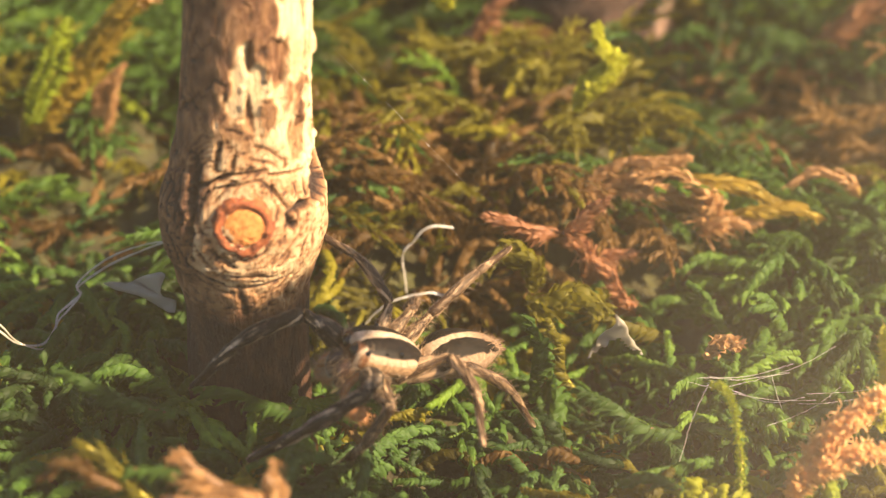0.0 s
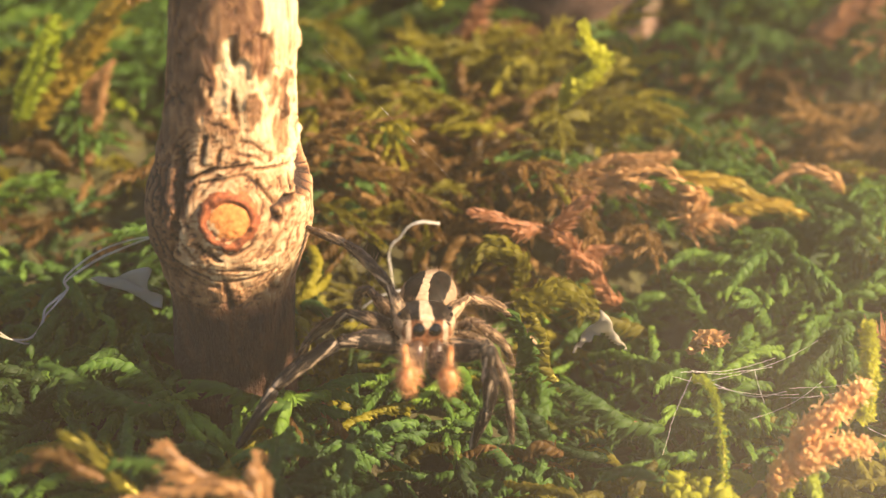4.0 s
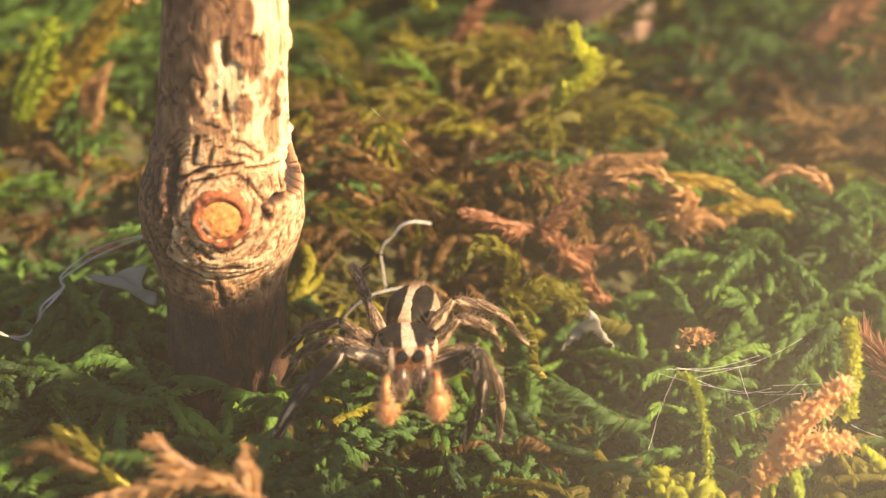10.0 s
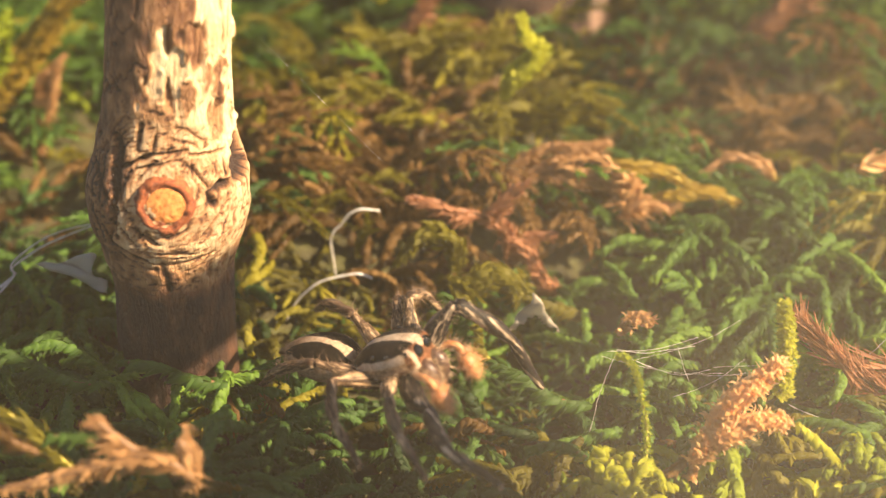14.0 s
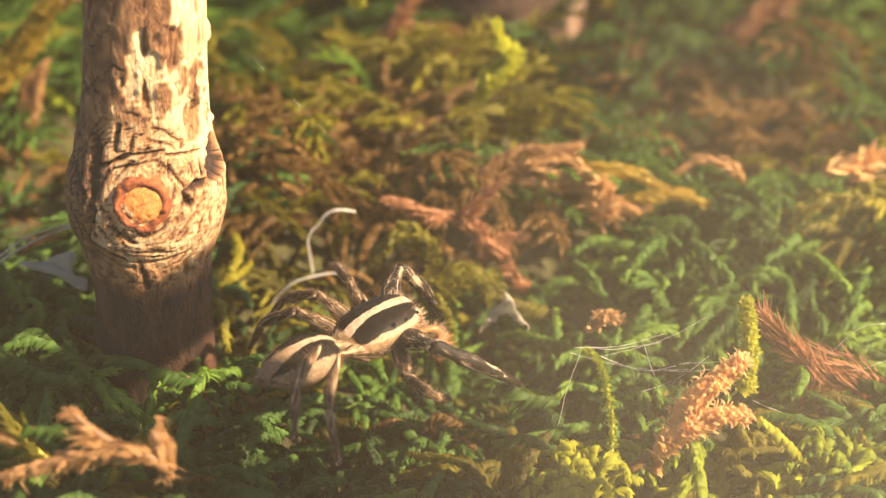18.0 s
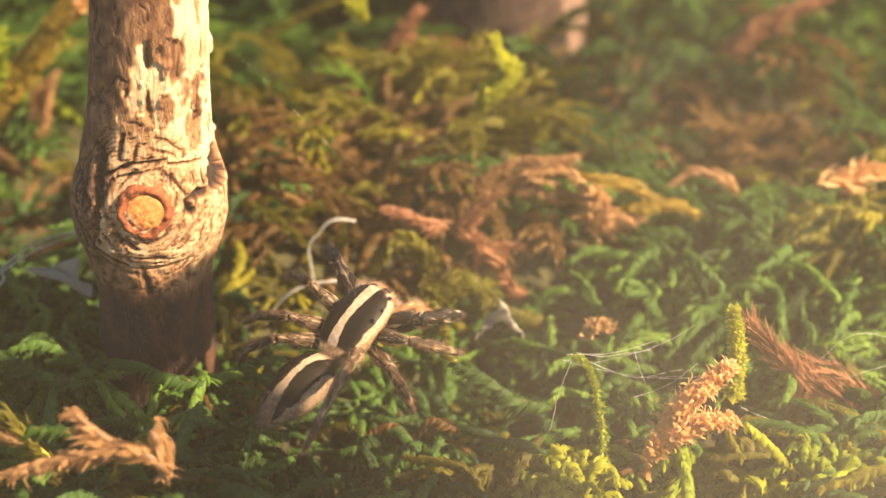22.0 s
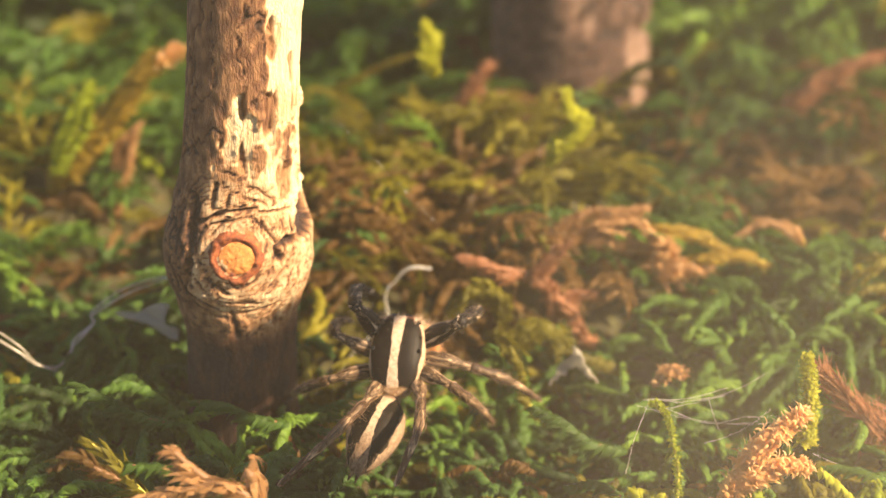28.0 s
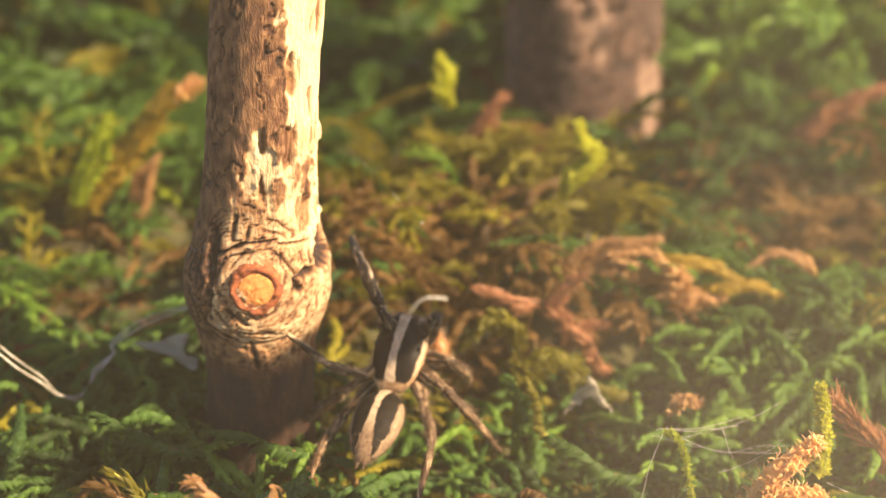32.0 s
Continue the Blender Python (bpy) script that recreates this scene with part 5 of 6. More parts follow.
def ball(r, stretch=(1, 1, 1), n=14):
    v, f = [], []
    for i in range(n + 1):
        p = math.pi * i / n
        for j in range(2 * n):
            a = math.pi * j / n
            v.append((r * stretch[0] * math.sin(p) * math.cos(a), r * stretch[1] * math.sin(p) * math.sin(a), r * stretch[2] * math.cos(p)))
    k = 2 * n
    f = [[i * k + j, (i + 1) * k + j, (i + 1) * k + (j + 1) % k, i * k + (j + 1) % k] for i in range(n) for j in range(k)]
    return v, f


def fur(v, f, n, length, lean, radius=0.018, sel=None):
    """Bristles from random faces of a mesh, leaning along a way."""
    v = np.asarray(v, float)
    quads = [q for q in f if len(q) == 4]
    pick = rng.integers(len(quads), size=n * 3)
    roots, ways = [], []
    mid = v.mean(0)
    for i in pick:
        a, b, c, d = (v[k] for k in quads[i])
        nrm = np.cross(c - a, d - b)
        ln = np.linalg.norm(nrm)
        if ln < 1e-7:
            continue
        p = (a + b + c + d) / 4 + rng.normal(0, 0.04, 3)
        nrm = nrm / ln
        if nrm @ (p - mid) < 0:
            nrm = -nrm
        if sel is not None and not sel(p, nrm):
            continue
        w = nrm + np.asarray(lean) + rng.normal(0, 0.22, 3)
        roots.append(p)
        ways.append(w / np.linalg.norm(w))
        if len(roots) >= n:
            break
    return hairs(roots, ways, length * rng.uniform(0.5, 1.25, len(roots)), radius)


spider = thing("jumping_spider", (7.8, -3.9, 3.5), "black and cream striped jumping spider with orange palps on moss", "spider")
CAR = finer([(-2.2, 0.16, -0.05, -0.35), (-2.13, 0.46, 0.12, -0.5), (-1.88, 0.84, 0.36, -0.6), (-1.4, 1.18, 0.68, -0.7), (-0.7, 1.40, 0.94, -0.75), (0.0, 1.46, 1.05, -0.75), (0.7, 1.42, 1.06, -0.72),
             (1.35, 1.29, 1.0, -0.66), (1.8, 1.15, 0.88, -0.58), (2.06, 1.03, 0.72, -0.50), (2.16, 0.88, 0.56, -0.42)], 36)
cv, cf = loft(CAR, 32, 2.35)
carapace = part("carapace", mesh_of("carapace", cv, cf, CARAPACE), spider, "black head shield with cream stripes")
hv, hf = fur(cv, cf, 900, 0.40, (0.5, 0, 0.15), 0.010, lambda p, n: p[0] > 1.5 and (abs(p[1]) < 0.3 or abs(p[1]) > 0.75 or p[2] < 0.1) or p[2] < -0.1 or p[0] < -1.9)
part("fringe", mesh_of("fringe", hv, hf, HAIR_TAN), carapace, "pale fringe of hair")
hv, hf = fur(cv, cf, 150, 0.55, (0.9, 0, 0.5), 0.009, lambda p, n: p[0] > 0.8 and p[2] > 0.6)
part("brow", mesh_of("brow", hv, hf, HAIR_DARK), carapace, "dark upright brow bristles")
for x, y, z, r in ((1.99, 0.37, 0.34, 0.34), (1.75, 0.88, 0.46, 0.21), (0.92, 1.20, 0.72, 0.09), (0.15, 1.20, 0.78, 0.13)):
    for s in (1, -1):
        v, f = ball(r)
        part("eye", mesh_of("eye", v, f, EYE), carapace, "glossy black eye", Matrix.Translation(Vector((x, s * y, z)) * MM))
v, f = loft(finer([(-1.7, 0.5, -0.4, -0.9), (-0.8, 1.0, -0.5, -1.15), (0.6, 1.0, -0.5, -1.2), (1.5, 0.6, -0.45, -0.95)], 14))
part("sternum", mesh_of("sternum", v, f, LEG), spider, "brown mottled underside of the chest")
for s in (1, -1):
    path = smooth_path([(1.85, s * 0.42, -0.25), (2.15, s * 0.44, -0.7), (2.2, s * 0.40, -1.2), (2.05, s * 0.36, -1.65)], 12)
    v, f = tube(path, [0.30, 0.36, 0.40, 0.42, 0.42, 0.40, 0.38, 0.35, 0.32, 0.28, 0.24, 0.18], 12)
    jaw = part("chelicera", mesh_of("chelicera", v, f, FANG), spider, "hairy brown jaw")
    hv, hf = fur(v, f, 110, 0.4, (0.5, 0, -0.5), 0.012, lambda p, n: n[0] > -0.1)
    part("hair", mesh_of("hair", hv, hf, HAIR_TAN), jaw)

ABD = finer([(0.3, 0.16, 0.02, -0.25), (0.0, 0.2, 0.06, -0.3), (-0.2, 0.36, 0.24, -0.42), (-0.55, 0.80, 0.60, -0.72), (-1.15, 1.22, 0.92, -0.95), (-1.9, 1.40, 1.06, -1.05), (-2.7, 1.32, 1.0, -1.0),
             (-3.5, 1.06, 0.8, -0.84), (-4.1, 0.72, 0.56, -0.62), (-4.5, 0.42, 0.32, -0.4), (-4.68, 0.2, 0.12, -0.2)], 40)
av, af = loft(ABD, 28, 2.05)
abdomen = part("abdomen", mesh_of("abdomen", av, af, ABDOMEN), spider, "striped black and tan abdomen")
hv, hf = fur(av, af, 900, 0.34, (-0.9, 0, 0), 0.009, lambda p, n: p[2] < 0.3 or p[0] < -3.4 or p[0] > -0.6 or abs(p[1]) < 0.2)
part("hair", mesh_of("hair", hv, hf, HAIR_BROWN), abdomen)
for s in (1, -1):
    v, f = tube([(-4.5, s * 0.14, -0.05), (-4.8, s * 0.17, -0.08), (-5.1, s * 0.2, -0.12)], [0.14, 0.11, 0.04], 8)
    part("spinneret", mesh_of("spinneret", v, f, LEG), abdomen)

palps = []
for s in (1, -1):
    path = smooth_path([(0, 0, 0), (0.7, s * 0.34, 0.1), (1.1, s * 0.42, -0.15), (1.2, s * 0.42, -0.65)], 14)
    v, f = tube(path, np.linspace(0.17, 0.2, 14), 10)
    palp = part("pedipalp", mesh_of("pedipalp", v, f, PALP), spider, "orange furry palp")
    palp.matrix_basis = Matrix.Translation(Vector((1.65, s * 0.92, -0.6)) * MM)
    bv, bf = ball(0.46, (0.95, 1.0, 1.35))
    bv = np.asarray(bv) + np.array([1.22, s * 0.40, -1.15])
    bulb = part("bulb", mesh_of("bulb", bv, bf, PALP), palp, "swollen orange palp tip")
    hv, hf = fur(bv, bf, 520, 0.46, (0.1, 0, -0.4), 0.011)
    part("hair", mesh_of("hair", hv, hf, HAIR_ORANGE), palp)
    hv, hf = fur(v, f, 220, 0.5, (0.3, 0, 0.3), 0.013)
    part("hair", mesh_of("hair", hv, hf, HAIR_BROWN), palp)
    palps.append(palp)

LENGTHS = {1: (3.2, 6.6), 2: (2.7, 5.4), 3: (2.7, 5.4), 4: (2.8, 6.2)}
HIPS = {1: (1.15, 0.85), 2: (0.4, 1.0), 3: (-0.4, 1.0), 4: (-1.15, 0.85)}
legs = {}


def bristles(path, rad, n, length, lean, radius=0.012):
    t, s, u = frames_along(path)
    i = rng.integers(1, len(path) - 1, n)
    a = rng.uniform(0, 2 * math.pi, n)
    d = np.cos(a)[:, None] * s[i] + np.sin(a)[:, None] * u[i]
    w = d + lean * t[i] + rng.normal(0, 0.15, (n, 3))
    w /= np.linalg.norm(w, axis=1)[:, None]
    return hairs(path[i] + d * np.asarray(rad)[i][:, None] * 0.9, w, length * rng.uniform(0.4, 1.3, n), radius)


for side, sg in (("L", 1), ("R", -1)):
    for n in (1, 2, 3, 4):
        l1, l2 = LENGTHS[n]
        fat = 1.26 if n == 1 else 0.94
        skin = {1: LEG_DARK, 2: LEG_MID}.get(n, LEG)
        u = np.linspace(0, 1, 16)
        path = np.stack([u * l1, 0 * u, 0.22 * np.sin(u * math.pi)], 1)
        rad = fat * (0.24 + 0.20 * np.sin(np.clip(u * 1.15 + 0.05, 0, 1) * math.pi) ** 0.8)
        v, f = tube(path, rad, 12)
        femur = part("femur", mesh_of("femur", v, f, skin), spider, "upper leg segment streaked brown and cream")
        v, f = joined([bristles(path, rad, 120, 0.42, 0.7, 0.007), bristles(path, rad, 14, 0.8, 0.5, 0.011)])
        part("bristles", mesh_of("bristles", v, f, HAIR_BROWN), femur)
        bend = np.array([0.52 * l2, 0.0, 0.10 * l2])
        u = np.linspace(0, 1, 18)
        path = np.stack([u * bend[0], 0 * u, bend[2] * (1 - (1 - u) ** 2)], 1)
        rad = fat * np.interp(u, [0, 0.08, 0.22, 0.32, 0.45, 0.75, 1], [0.24, 0.31, 0.29, 0.24, 0.31, 0.29, 0.19])
        v, f = tube(path, rad, 12)
        tibia = part("tibia", mesh_of("tibia", v, f, skin), spider, "lower leg segment streaked dark and cream")
        v, f = joined([bristles(path, rad, 120, 0.46, 0.5, 0.007), bristles(path, rad, 16, 0.85, 0.45, 0.011)])
        part("bristles", mesh_of("bristles", v, f, HAIR_BROWN if n > 1 else HAIR_DARK), tibia)
        u = np.linspace(0, 1, 16)
        path = np.stack([bend[0] + u * (l2 - bend[0]), 0 * u, bend[2] * (1 - u) ** 1.2], 1)
        rad = fat * np.interp(u, [0, 0.1, 0.55, 0.62, 0.95, 1], [0.19, 0.24, 0.20, 0.18, 0.15, 0.09])
        v, f = tube(path, rad, 10)
        part("metatarsus", mesh_of("metatarsus", v, f, skin), tibia)
        v, f = bristles(path, rad, 80, 0.34, 0.5, 0.007)
        part("bristles", mesh_of("bristles", v, f, HAIR_BROWN if n > 1 else HAIR_DARK), tibia)
        legs[side, n] = (femur, tibia)

# ---- how the spider stands, in mm: body (x, y, z, heading, pitch, roll), abdomen (yaw, pitch), and per leg the knee's hint and the foot ----
STANDS = {}


def stand(key, body, tail, **feet):
    STANDS[key] = (body, tail, feet)


stand("a", (7.85, -3.86, 3.45, 213, 25, -7), (2, -13),
      L1=(7.4, -8.1, 4.5, 1.9, -8.3, 0.8),
      L2=(8.3, -7.6, 3.4, 5.7, -6.2, -1.2),
      L3=(10.8, -4.0, 3.4, 12.3, -9.1, 2.2),
      L4=(11.5, -3.8, 2.7, 15.0, -2.0, -2.1),
      R1=(4.2, -4.2, 5.8, -1.1, -4.6, 2.0),
      R2=(8.0, -2.0, 5.0, 4.2, 1.0, 7.4),
      R3=(9.0, -1.8, 4.5, 8.6, 2.8, 1.7),
      R4=(9.9, -1.6, 4.1, 13.9, 3.1, 5.1))
stand("b", (9.20, -3.35, 3.73, -115, 16, 0), (-12, -8),
      L1=(10.5, -7.6, 4.7, 7.9, -5.4, -1.0),
      L2=(11.8, -5.5, 4.6, 13.1, -5.1, -0.6),
      L3=(12.3, -4.6, 4.3, 13.5, -1.6, -0.1),
      L4=(12.2, -3.3, 4.8, 15.0, 1.4, 1.8),
      R1=(5.2, -4.4, 5.0, 2.0, -3.1, -0.6),
      R2=(8.0, -2.0, 5.4, 4.0, 1.3, 6.9),
      R3=(9.2, -1.4, 5.1, 6.7, 3.0, 3.2),
      R4=(10.1, -0.9, 4.8, 13.8, 4.1, 4.4))
stand("c", (10.34, -2.78, 4.07, -85, 16, -3), (-15, -9),
      L1=(13.3, -6.3, 5.0, 12.6, -5.1, -1.4),
      L2=(13.4, -5.1, 4.5, 14.5, -5.5, -0.8),
      L3=(12.4, -4.1, 5.1, 14.7, -1.5, 0.9),
      L4=(12.5, 0.5, 3.3, 16.1, 3.1, -1.0),
      R1=(6.7, -4.7, 4.0, 1.9, -7.0, 0.1),
      R2=(8.5, -2.3, 5.5, 4.3, 0.2, 7.8),
      R3=(7.1, -2.3, 4.1, 3.7, -1.6, -0.0),
      R4=(8.0, -0.1, 3.8, 6.8, 4.4, -0.4))
stand("d", (10.10, -4.25, 3.58, -84, 12, 0), (-16, -9),
      L1=(13.2, -6.8, 5.1, 12.8, -5.2, -1.3),
      L2=(13.5, -5.4, 4.1, 14.5, -5.3, -1.2),
      L3=(12.5, -4.1, 5.0, 14.7, -1.0, 1.2),
      L4=(12.3, -1.9, 4.7, 16.1, 0.6, 0.5),
      R1=(7.3, -7.0, 5.1, 3.6, -8.9, 0.0),
      R2=(6.8, -4.4, 4.1, 3.9, -2.2, 0.0),
      R3=(7.0, -3.3, 4.3, 3.8, -0.9, 0.7),
      R4=(8.2, -2.5, 5.1, 7.1, 3.4, 3.5))
stand("e", (10.15, -4.22, 3.59, -82, 13, -1), (-19, -11),
      L1=(13.2, -6.9, 5.1, 12.8, -5.1, -1.3),
      L2=(13.5, -5.4, 4.1, 14.5, -5.4, -1.2),
      L3=(12.5, -4.3, 5.0, 14.7, -1.0, 1.3),
      L4=(12.2, -1.9, 4.7, 16.1, 0.8, 0.6),
      R1=(7.2, -6.9, 4.9, 3.5, -8.5, -0.3),
      R2=(6.8, -4.5, 4.0, 3.9, -2.3, -0.0),
      R3=(7.0, -3.4, 4.3, 3.8, -1.0, 0.6),
      R4=(8.2, -2.1, 4.9, 7.0, 3.8, 3.2))
stand("f", (10.09, -4.30, 3.62, -83, 14, -1), (-18, -11),
      L1=(13.2, -7.0, 5.1, 12.8, -5.3, -1.3),
      L2=(13.5, -5.4, 4.1, 14.4, -5.6, -1.2),
      L3=(12.5, -4.4, 5.0, 14.7, -1.1, 1.3),
      L4=(12.2, -2.0, 4.7, 16.0, 0.7, 0.6),
      R1=(7.1, -7.1, 4.8, 3.5, -8.8, -0.4),
      R2=(6.7, -4.6, 4.0, 3.9, -2.4, -0.1),
      R3=(6.9, -3.5, 4.3, 3.8, -1.2, 0.5),
      R4=(8.2, -2.6, 5.1, 7.0, 3.2, 3.4))
stand("g", (10.90, -5.92, 3.38, -63, 14, 0), (-13, -10),
      L1=(13.5, -7.0, 5.8, 17.1, -6.4, 0.3),
      L2=(12.3, -4.6, 5.0, 15.5, -1.5, 1.9),
      L3=(11.7, -3.9, 4.8, 14.5, -0.5, 1.6),
      L4=(9.3, -3.7, 4.2, 6.3, 0.8, 1.1),
      R1=(10.2, -10.3, 4.4, 13.6, -15.9, 3.6),
      R2=(8.7, -8.6, 4.1, 10.1, -13.5, 2.4),
      R3=(8.1, -7.8, 3.8, 7.5, -6.7, -1.4),
      R4=(7.4, -4.8, 3.8, 3.9, -1.6, -0.2))
stand("h", (11.32, -5.95, 3.40, -38, 24, 3), (-4, -16),
      L1=(13.7, -6.0, 6.4, 18.1, -2.8, 2.5),
      L2=(11.9, -4.2, 5.1, 13.0, -0.0, 1.8),
      L3=(10.9, -3.9, 4.6, 11.3, -0.1, 0.7),
      L4=(9.8, -3.7, 4.2, 6.5, 0.6, 1.3),
      R1=(11.4, -10.1, 4.7, 13.4, -7.5, -1.0),
      R2=(10.6, -9.4, 3.9, 11.5, -14.7, 3.5),
      R3=(8.4, -6.4, 3.2, 8.1, -11.8, 2.7),
      R4=(8.0, -5.6, 3.3, 4.9, -1.9, -0.5))
stand("i", (12.08, -6.05, 3.27, -33, 27, 8), (-4, -15),
      L1=(15.1, -6.1, 6.3, 19.2, -5.5, 1.1),
      L2=(12.9, -4.1, 5.1, 14.4, 0.0, 2.0),
      L3=(12.3, -3.7, 4.8, 13.3, -0.1, 0.9),
      L4=(10.4, -3.9, 3.9, 8.0, 1.2, 1.3),
      R1=(13.7, -10.6, 3.3, 16.7, -16.4, 4.0),
      R2=(12.1, -9.7, 3.4, 13.7, -14.9, 3.1),
      R3=(9.8, -8.0, 3.1, 10.9, -13.2, 2.4),
      R4=(8.9, -6.1, 2.7, 5.3, -2.6, -0.9))
stand("j", (11.69, -5.66, 3.43, 49, -8, 4), (-5, -16),
      L1=(13.1, -2.5, 5.0, 18.8, -1.6, 1.7),
      L2=(12.9, -3.6, 4.6, 16.2, -0.1, 2.0),
      L3=(11.7, -4.7, 5.3, 10.8, -1.0, 1.4),
      L4=(9.3, -6.3, 5.4, 6.3, -2.1, 2.0),
      R1=(14.6, -8.0, 3.7, 19.4, -4.8, 0.5),
      R2=(12.8, -8.6, 3.5, 14.7, -7.3, -1.3),
      R3=(10.7, -8.5, 3.8, 11.1, -13.8, 3.0),
      R4=(8.9, -7.4, 2.8, 5.4, -3.9, -0.9))
stand("k", (12.66, -4.29, 3.56, 39, 3, 3), (0, -5),
      L1=(13.7, -0.1, 4.4, 16.5, 1.8, -1.3),
      L2=(11.3, -1.1, 4.1, 9.9, 3.8, 2.2),
      L3=(9.9, -3.0, 4.5, 6.8, -0.0, 1.3),
      L4=(9.0, -3.9, 4.1, 5.9, -0.6, -0.1),
      R1=(15.3, -6.8, 4.2, 19.8, -4.2, 0.1),
      R2=(14.1, -7.4, 2.9, 16.3, -4.1, -0.8),
      R3=(11.1, -6.8, 3.5, 11.1, -11.4, 0.7),
      R4=(10.4, -6.8, 3.9, 9.3, -12.9, 3.3))
stand("l", (11.31, -4.42, 3.84, 50, 16, 0), (-13, 5),
      L1=(11.9, 0.2, 4.6, 13.2, 4.5, -0.2),
      L2=(10.2, -1.4, 4.6, 10.2, 3.7, 2.9),
      L3=(8.6, -3.8, 4.1, 5.5, -0.1, 1.8),
      L4=(8.1, -4.7, 3.6, 5.9, -0.0, 0.2),
      R1=(15.2, -6.1, 5.1, 16.9, -1.1, 1.1),
      R2=(14.5, -6.8, 4.3, 17.3, -3.1, 1.5),
      R3=(11.9, -7.7, 3.4, 11.7, -13.0, 2.4),
      R4=(10.6, -7.9, 3.5, 9.9, -14.0, 4.1))
stand("m", (12.03, -4.32, 4.15, 51, 24, 1), (-8, 5),
      L1=(10.9, -0.3, 4.9, 9.5, 5.7, 2.4),
      L2=(9.8, -2.7, 4.9, 7.6, 1.8, 2.9),
      L3=(9.1, -3.8, 3.8, 5.8, -0.4, 1.3),
      L4=(8.7, -4.6, 3.3, 5.4, -0.9, -0.5),
      R1=(15.5, -6.1, 5.5, 17.3, -0.6, 2.4),
      R2=(15.0, -6.6, 4.6, 17.2, -2.9, 1.4),
      R3=(13.6, -7.6, 3.8, 14.7, -4.9, -0.8),
      R4=(11.8, -7.9, 3.8, 10.0, -13.8, 3.1))
stand("n", (9.74, -2.66, 3.81, 81, 36, -1), (-14, -5),
      L1=(7.5, -2.0, 6.4, 7.7, 4.1, 4.1),
      L2=(6.7, -2.1, 4.7, 6.7, 2.9, 2.8),
      L3=(6.3, -3.0, 2.6, 3.3, -0.1, -0.7),
      L4=(7.9, -5.6, 2.6, 4.2, -10.2, 0.7),
      R1=(13.3, -2.2, 5.9, 13.8, 3.8, 3.3),
      R2=(13.7, -2.2, 3.1, 17.3, -0.2, -0.4),
      R3=(12.6, -4.8, 3.4, 14.7, -2.0, -0.7),
      R4=(10.9, -6.0, 3.2, 9.9, -12.0, 2.1))
stand("o", (9.73, -2.82, 3.80, 83, 38, -1), (-16, -7),
      L1=(7.6, -2.3, 6.5, 8.0, 3.8, 4.1),
      L2=(6.7, -2.4, 4.8, 6.8, 2.7, 2.9),
      L3=(6.3, -3.1, 2.6, 3.3, -0.1, -0.6),
      L4=(8.1, -5.8, 2.8, 4.3, -10.3, 1.0),
      R1=(13.0, -2.9, 6.0, 13.8, 3.1, 3.4),
      R2=(13.7, -2.4, 3.1, 17.4, -0.4, -0.3),
      R3=(12.5, -4.9, 3.5, 14.8, -2.2, -0.6),
      R4=(11.0, -6.0, 3.2, 10.1, -12.1, 2.4))
stand("p", (9.27, -2.33, 3.83, 80, 40, -1), (-8, -11),
      L1=(7.9, -3.1, 6.0, 5.2, 2.3, 8.6),
      L2=(7.9, -3.9, 4.2, 5.0, -1.3, 8.0),
      L3=(5.9, -2.6, 2.6, 2.8, -0.1, -1.1),
      L4=(6.9, -4.8, 2.6, 4.2, -10.2, 1.2),
      R1=(11.5, -3.3, 6.2, 12.2, 2.3, 2.7),
      R2=(12.4, -3.6, 4.4, 13.1, 1.1, 1.9),
      R3=(11.5, -4.7, 3.8, 14.6, -3.0, -0.2),
      R4=(11.0, -5.5, 3.4, 10.2, -11.4, 1.9))
stand("q", (9.07, -2.04, 4.01, 76, 35, 0), (-7, 1),
      L1=(7.6, -2.8, 6.0, 5.4, 3.0, 8.2),
      L2=(7.5, -3.5, 4.2, 5.1, -0.1, 7.5),
      L3=(5.8, -2.4, 2.7, 2.7, -0.0, -1.0),
      L4=(6.4, -4.3, 2.4, 4.7, -10.2, 2.0),
      R1=(11.7, -2.9, 6.2, 12.5, 2.8, 2.9),
      R2=(12.1, -3.5, 4.5, 12.9, 1.2, 2.0),
      R3=(11.4, -4.6, 3.7, 14.7, -3.7, -0.5),
      R4=(10.7, -5.3, 3.6, 10.2, -11.4, 2.4))
stand("r", (8.79, 0.12, 4.10, 73, 37, 0), (-1, -12),
      L1=(7.8, 0.2, 6.9, 5.7, 6.4, 8.2),
      L2=(7.0, -1.3, 3.7, 3.2, -3.1, 7.1),
      L3=(5.9, -0.5, 2.2, 2.6, 1.4, -1.6),
      L4=(6.1, -1.3, 1.4, 4.3, -7.2, 0.5),
      R1=(10.6, -0.8, 6.6, 10.2, 4.5, 2.7),
      R2=(11.7, -1.5, 4.6, 12.5, 2.3, 0.9),
      R3=(11.4, -2.4, 3.4, 14.3, -1.5, -1.0),
      R4=(10.3, -3.3, 2.8, 10.2, -9.3, 1.3))

# seconds at which each stance is reached and left
TIMES = [(0.0, "a"), (1.72, "a"), (2.0, "b"), (2.35, "c"), (9.18, "c"), (9.5, "d"), (10.2, "d"), (10.9, "e"), (11.4, "e"), (11.9, "f"), (12.08, "f"), (12.5, "g"), (13.0, "h"), (13.2, "h"),
         (13.6, "i"), (14.2, "i"), (14.75, "j"), (15.1, "j"), (15.5, "k"), (21.0, "k"), (21.5, "l"), (22.2, "m"), (24.3, "m"), (25.0, "n"), (25.4, "o"), (29.15, "o"), (29.8, "p"), (30.4, "p"),
         (30.9, "q"), (31.72, "q"), (32.0, "r")]


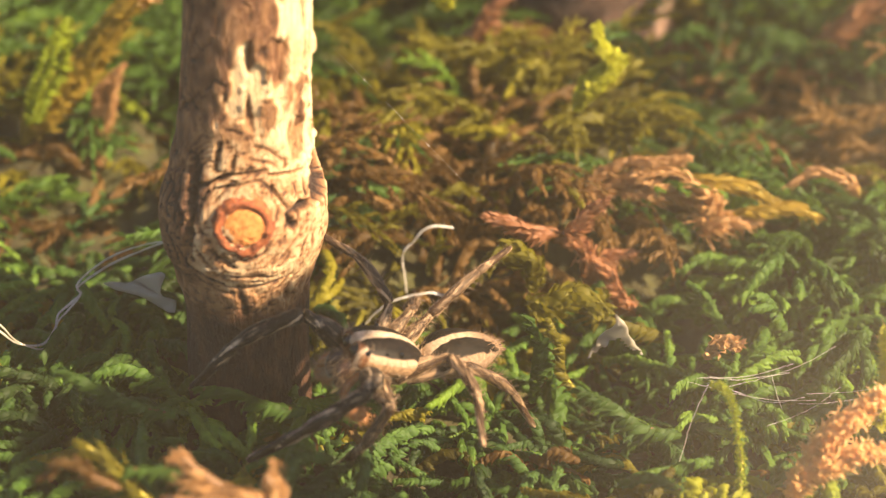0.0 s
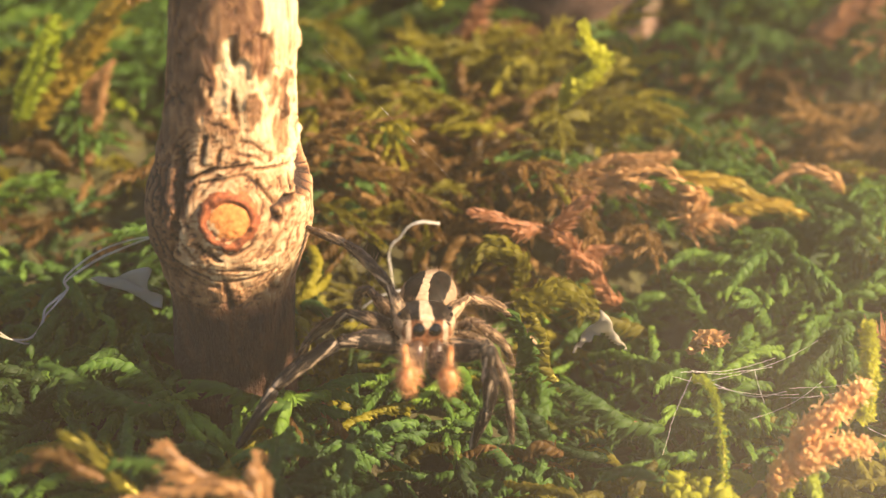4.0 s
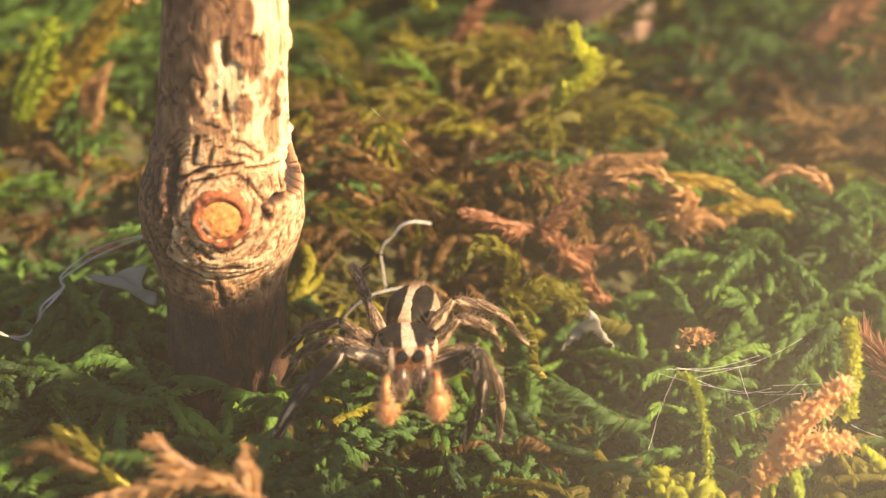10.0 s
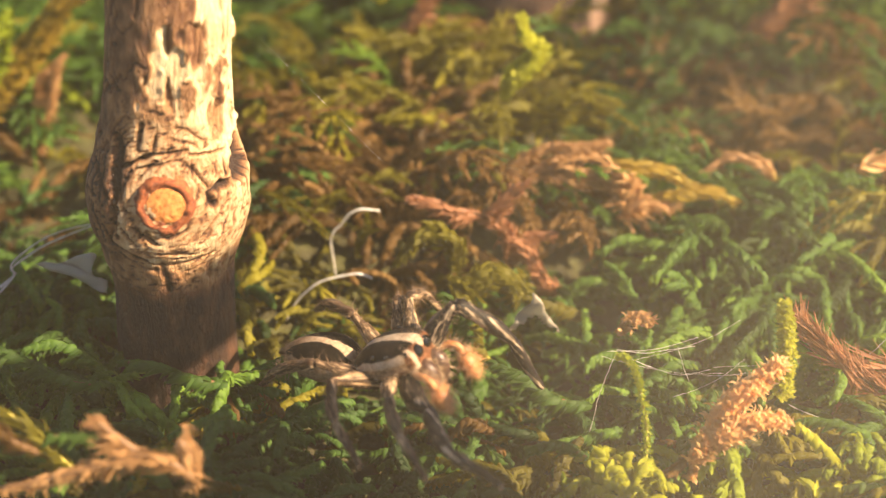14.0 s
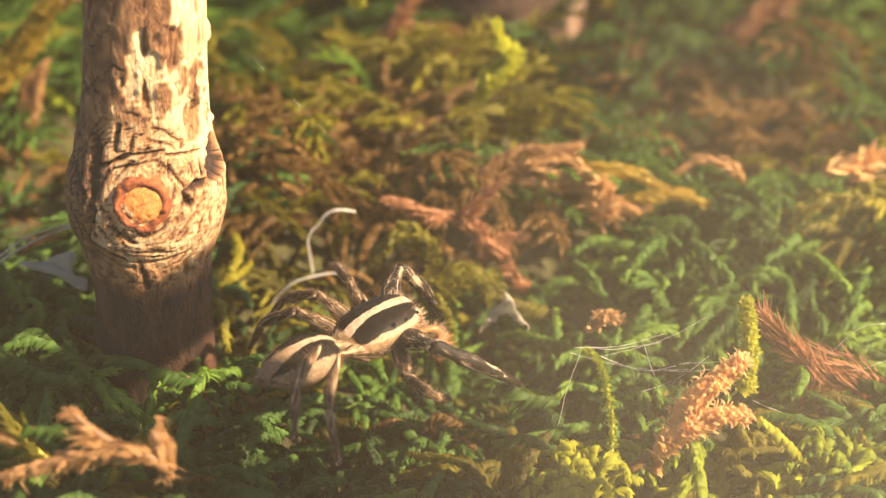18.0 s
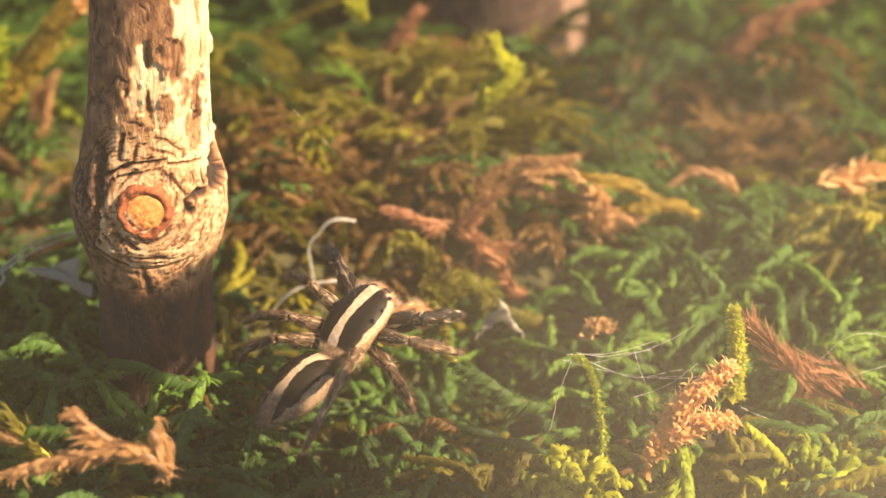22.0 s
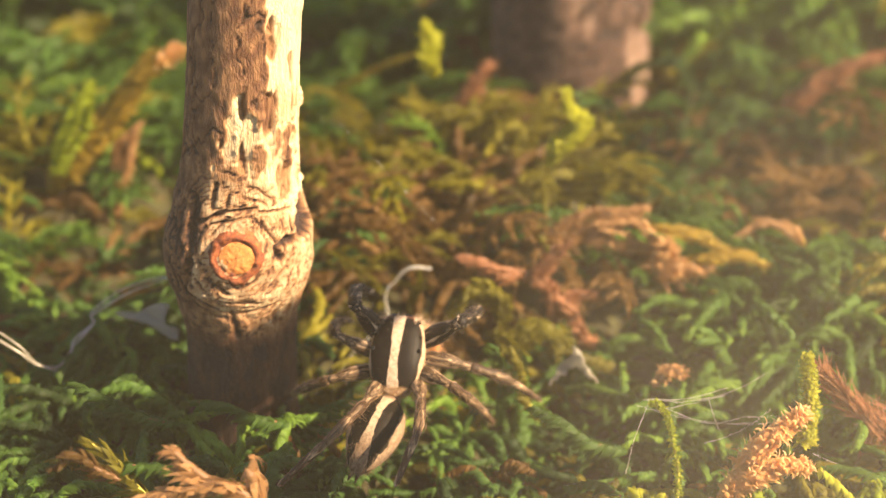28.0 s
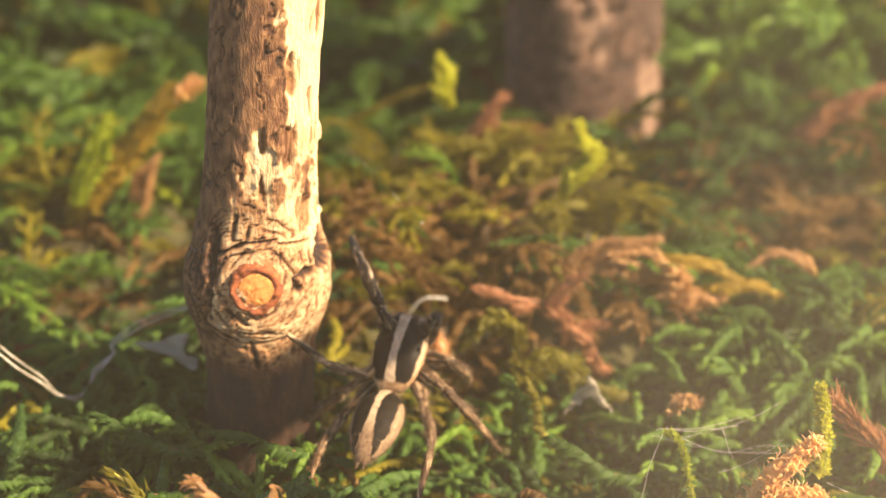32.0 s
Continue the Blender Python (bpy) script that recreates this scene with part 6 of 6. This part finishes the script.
def body_matrix(b):
    h, p, r = (radians(a) for a in b[3:6])
    return Matrix.Translation(Vector(b[:3]) * MM) @ Matrix.Rotation(h, 4, "Z") @ Matrix.Rotation(-p, 4, "Y") @ Matrix.Rotation(r, 4, "X")


def between(a, b, f):
    return tuple(x + (y - x) * f for x, y in zip(a, b))


def near_turn(a, b):
    """Heading of b within half a turn of a."""
    while b - a > 180:
        b -= 360
    while b - a < -180:
        b += 360
    return b


def aim(origin, along, up):
    x = along.normalized()
    y = up.cross(x).normalized()
    z = x.cross(y)
    m = Matrix((x, y, z)).transposed().to_4x4()
    m.translation = origin * MM
    return m


def leg_pose(hip, hint, foot, l1, l2):
    """Two-bone reach, in the spider's space: poses of femur and lower leg."""
    d = foot - hip
    reach = min(max(d.length, abs(l1 - l2) + 0.05), l1 + l2 - 0.02)
    way = d.normalized()
    a = (l1 * l1 - l2 * l2 + reach * reach) / (2 * reach)
    h = math.sqrt(max(0.0, l1 * l1 - a * a))
    side = hint - hip
    side = side - way * side.dot(way)
    if side.length < 1e-4:
        side = Vector((0, 0, 1)) - way * way.z
    side.normalize()
    knee = hip + way * a + side * h
    tip = hip + way * reach
    return aim(hip, knee - hip, side), aim(knee, tip - knee, side + way * 0.5)


def stance_at(t):
    for (t0, k0), (t1, k1) in zip(TIMES, TIMES[1:]):
        if t <= t1 + 1e-6:
            f = min(1.0, max(0.0, (t - t0) / (t1 - t0)))
            f = f * f * (3 - 2 * f)
            (b0, a0, g0), (b1, a1, g1) = STANDS[k0], STANDS[k1]
            b1 = (*b1[:3], near_turn(b0[3], b1[3]), *b1[4:])
            out = {}
            for i, key in enumerate(sorted(g0)):
                u, w = g0[key], g1[key]
                far_ = math.dist(u[3:], w[3:])
                q = min(1.0, max(0.0, f * 1.5 - 0.25 * (i % 3)))
                lift = 4 * q * (1 - q) * min(1.4, 0.3 * far_)
                p = between(u, w, q)
                out[key] = (*p[:2], p[2] + lift * 0.7, *p[3:5], p[5] + lift)
            return between(b0, b1, f), between(a0, a1, f), out


def motions():
    marks = [0.0]
    for (t0, k0), (t1, k1) in zip(TIMES, TIMES[1:]):
        steps = 1 if k0 == k1 else max(3, round((t1 - t0) / 0.07))
        marks += [t0 + (t1 - t0) * i / steps for i in range(1, steps + 1)]
    rows = {ob: [] for ob in (spider, abdomen, *palps, *(o for pair in legs.values() for o in pair))}
    nod = {"a": (-60, -60, 20), "b": (-60, -60, 20), "c": (2, 2, 17), "d": (-22, 4, 10), "e": (22, 28, 30), "f": (24, 26, 32), "m": (-40, -40, 10), **{k: (-52, -52, 14) for k in "nopqr"}}
    last = 0.0
    for t in marks:
        body, tail, feet = stance_at(t)
        m = body_matrix(body)
        back = m.inverted()
        rows[spider].append((t, m))
        rows[abdomen].append((t, Matrix.Translation(Vector((-2.02, 0, -0.1)) * MM) @ Matrix.Rotation(radians(tail[0]), 4, "Z") @ Matrix.Rotation(-radians(tail[1]), 4, "Y")))
        for s, palp in zip((1, -1), palps):
            at = [k for q, k in TIMES if q <= t + 1e-6][-1]
            swing = nod.get(at, (0, 0, 0))[0 if s < 0 else 1]
            turn = nod.get(at, (0, 0, 0))[2]
            rows[palp].append((t, Matrix.Translation(Vector((1.65, s * 0.92, -0.6)) * MM) @ Matrix.Rotation(radians(-s * turn), 4, "Z") @ Matrix.Rotation(radians(-swing), 4, "Y")))
        for (side, n), (femur, tibia) in legs.items():
            l1, l2 = LENGTHS[n]
            hx, hy = HIPS[n]
            hip = Vector((hx, hy if side == "L" else -hy, -0.75))
            p = feet[side + str(n)]
            hint, foot = (back @ (Vector(q) * MM) / MM for q in (p[:3], p[3:]))
            a, b = leg_pose(hip, hint, foot, l1, l2)
            rows[femur].append((t, a))
            rows[tibia].append((t, b))
    for ob, r in rows.items():
        walk(ob, r)


motions()
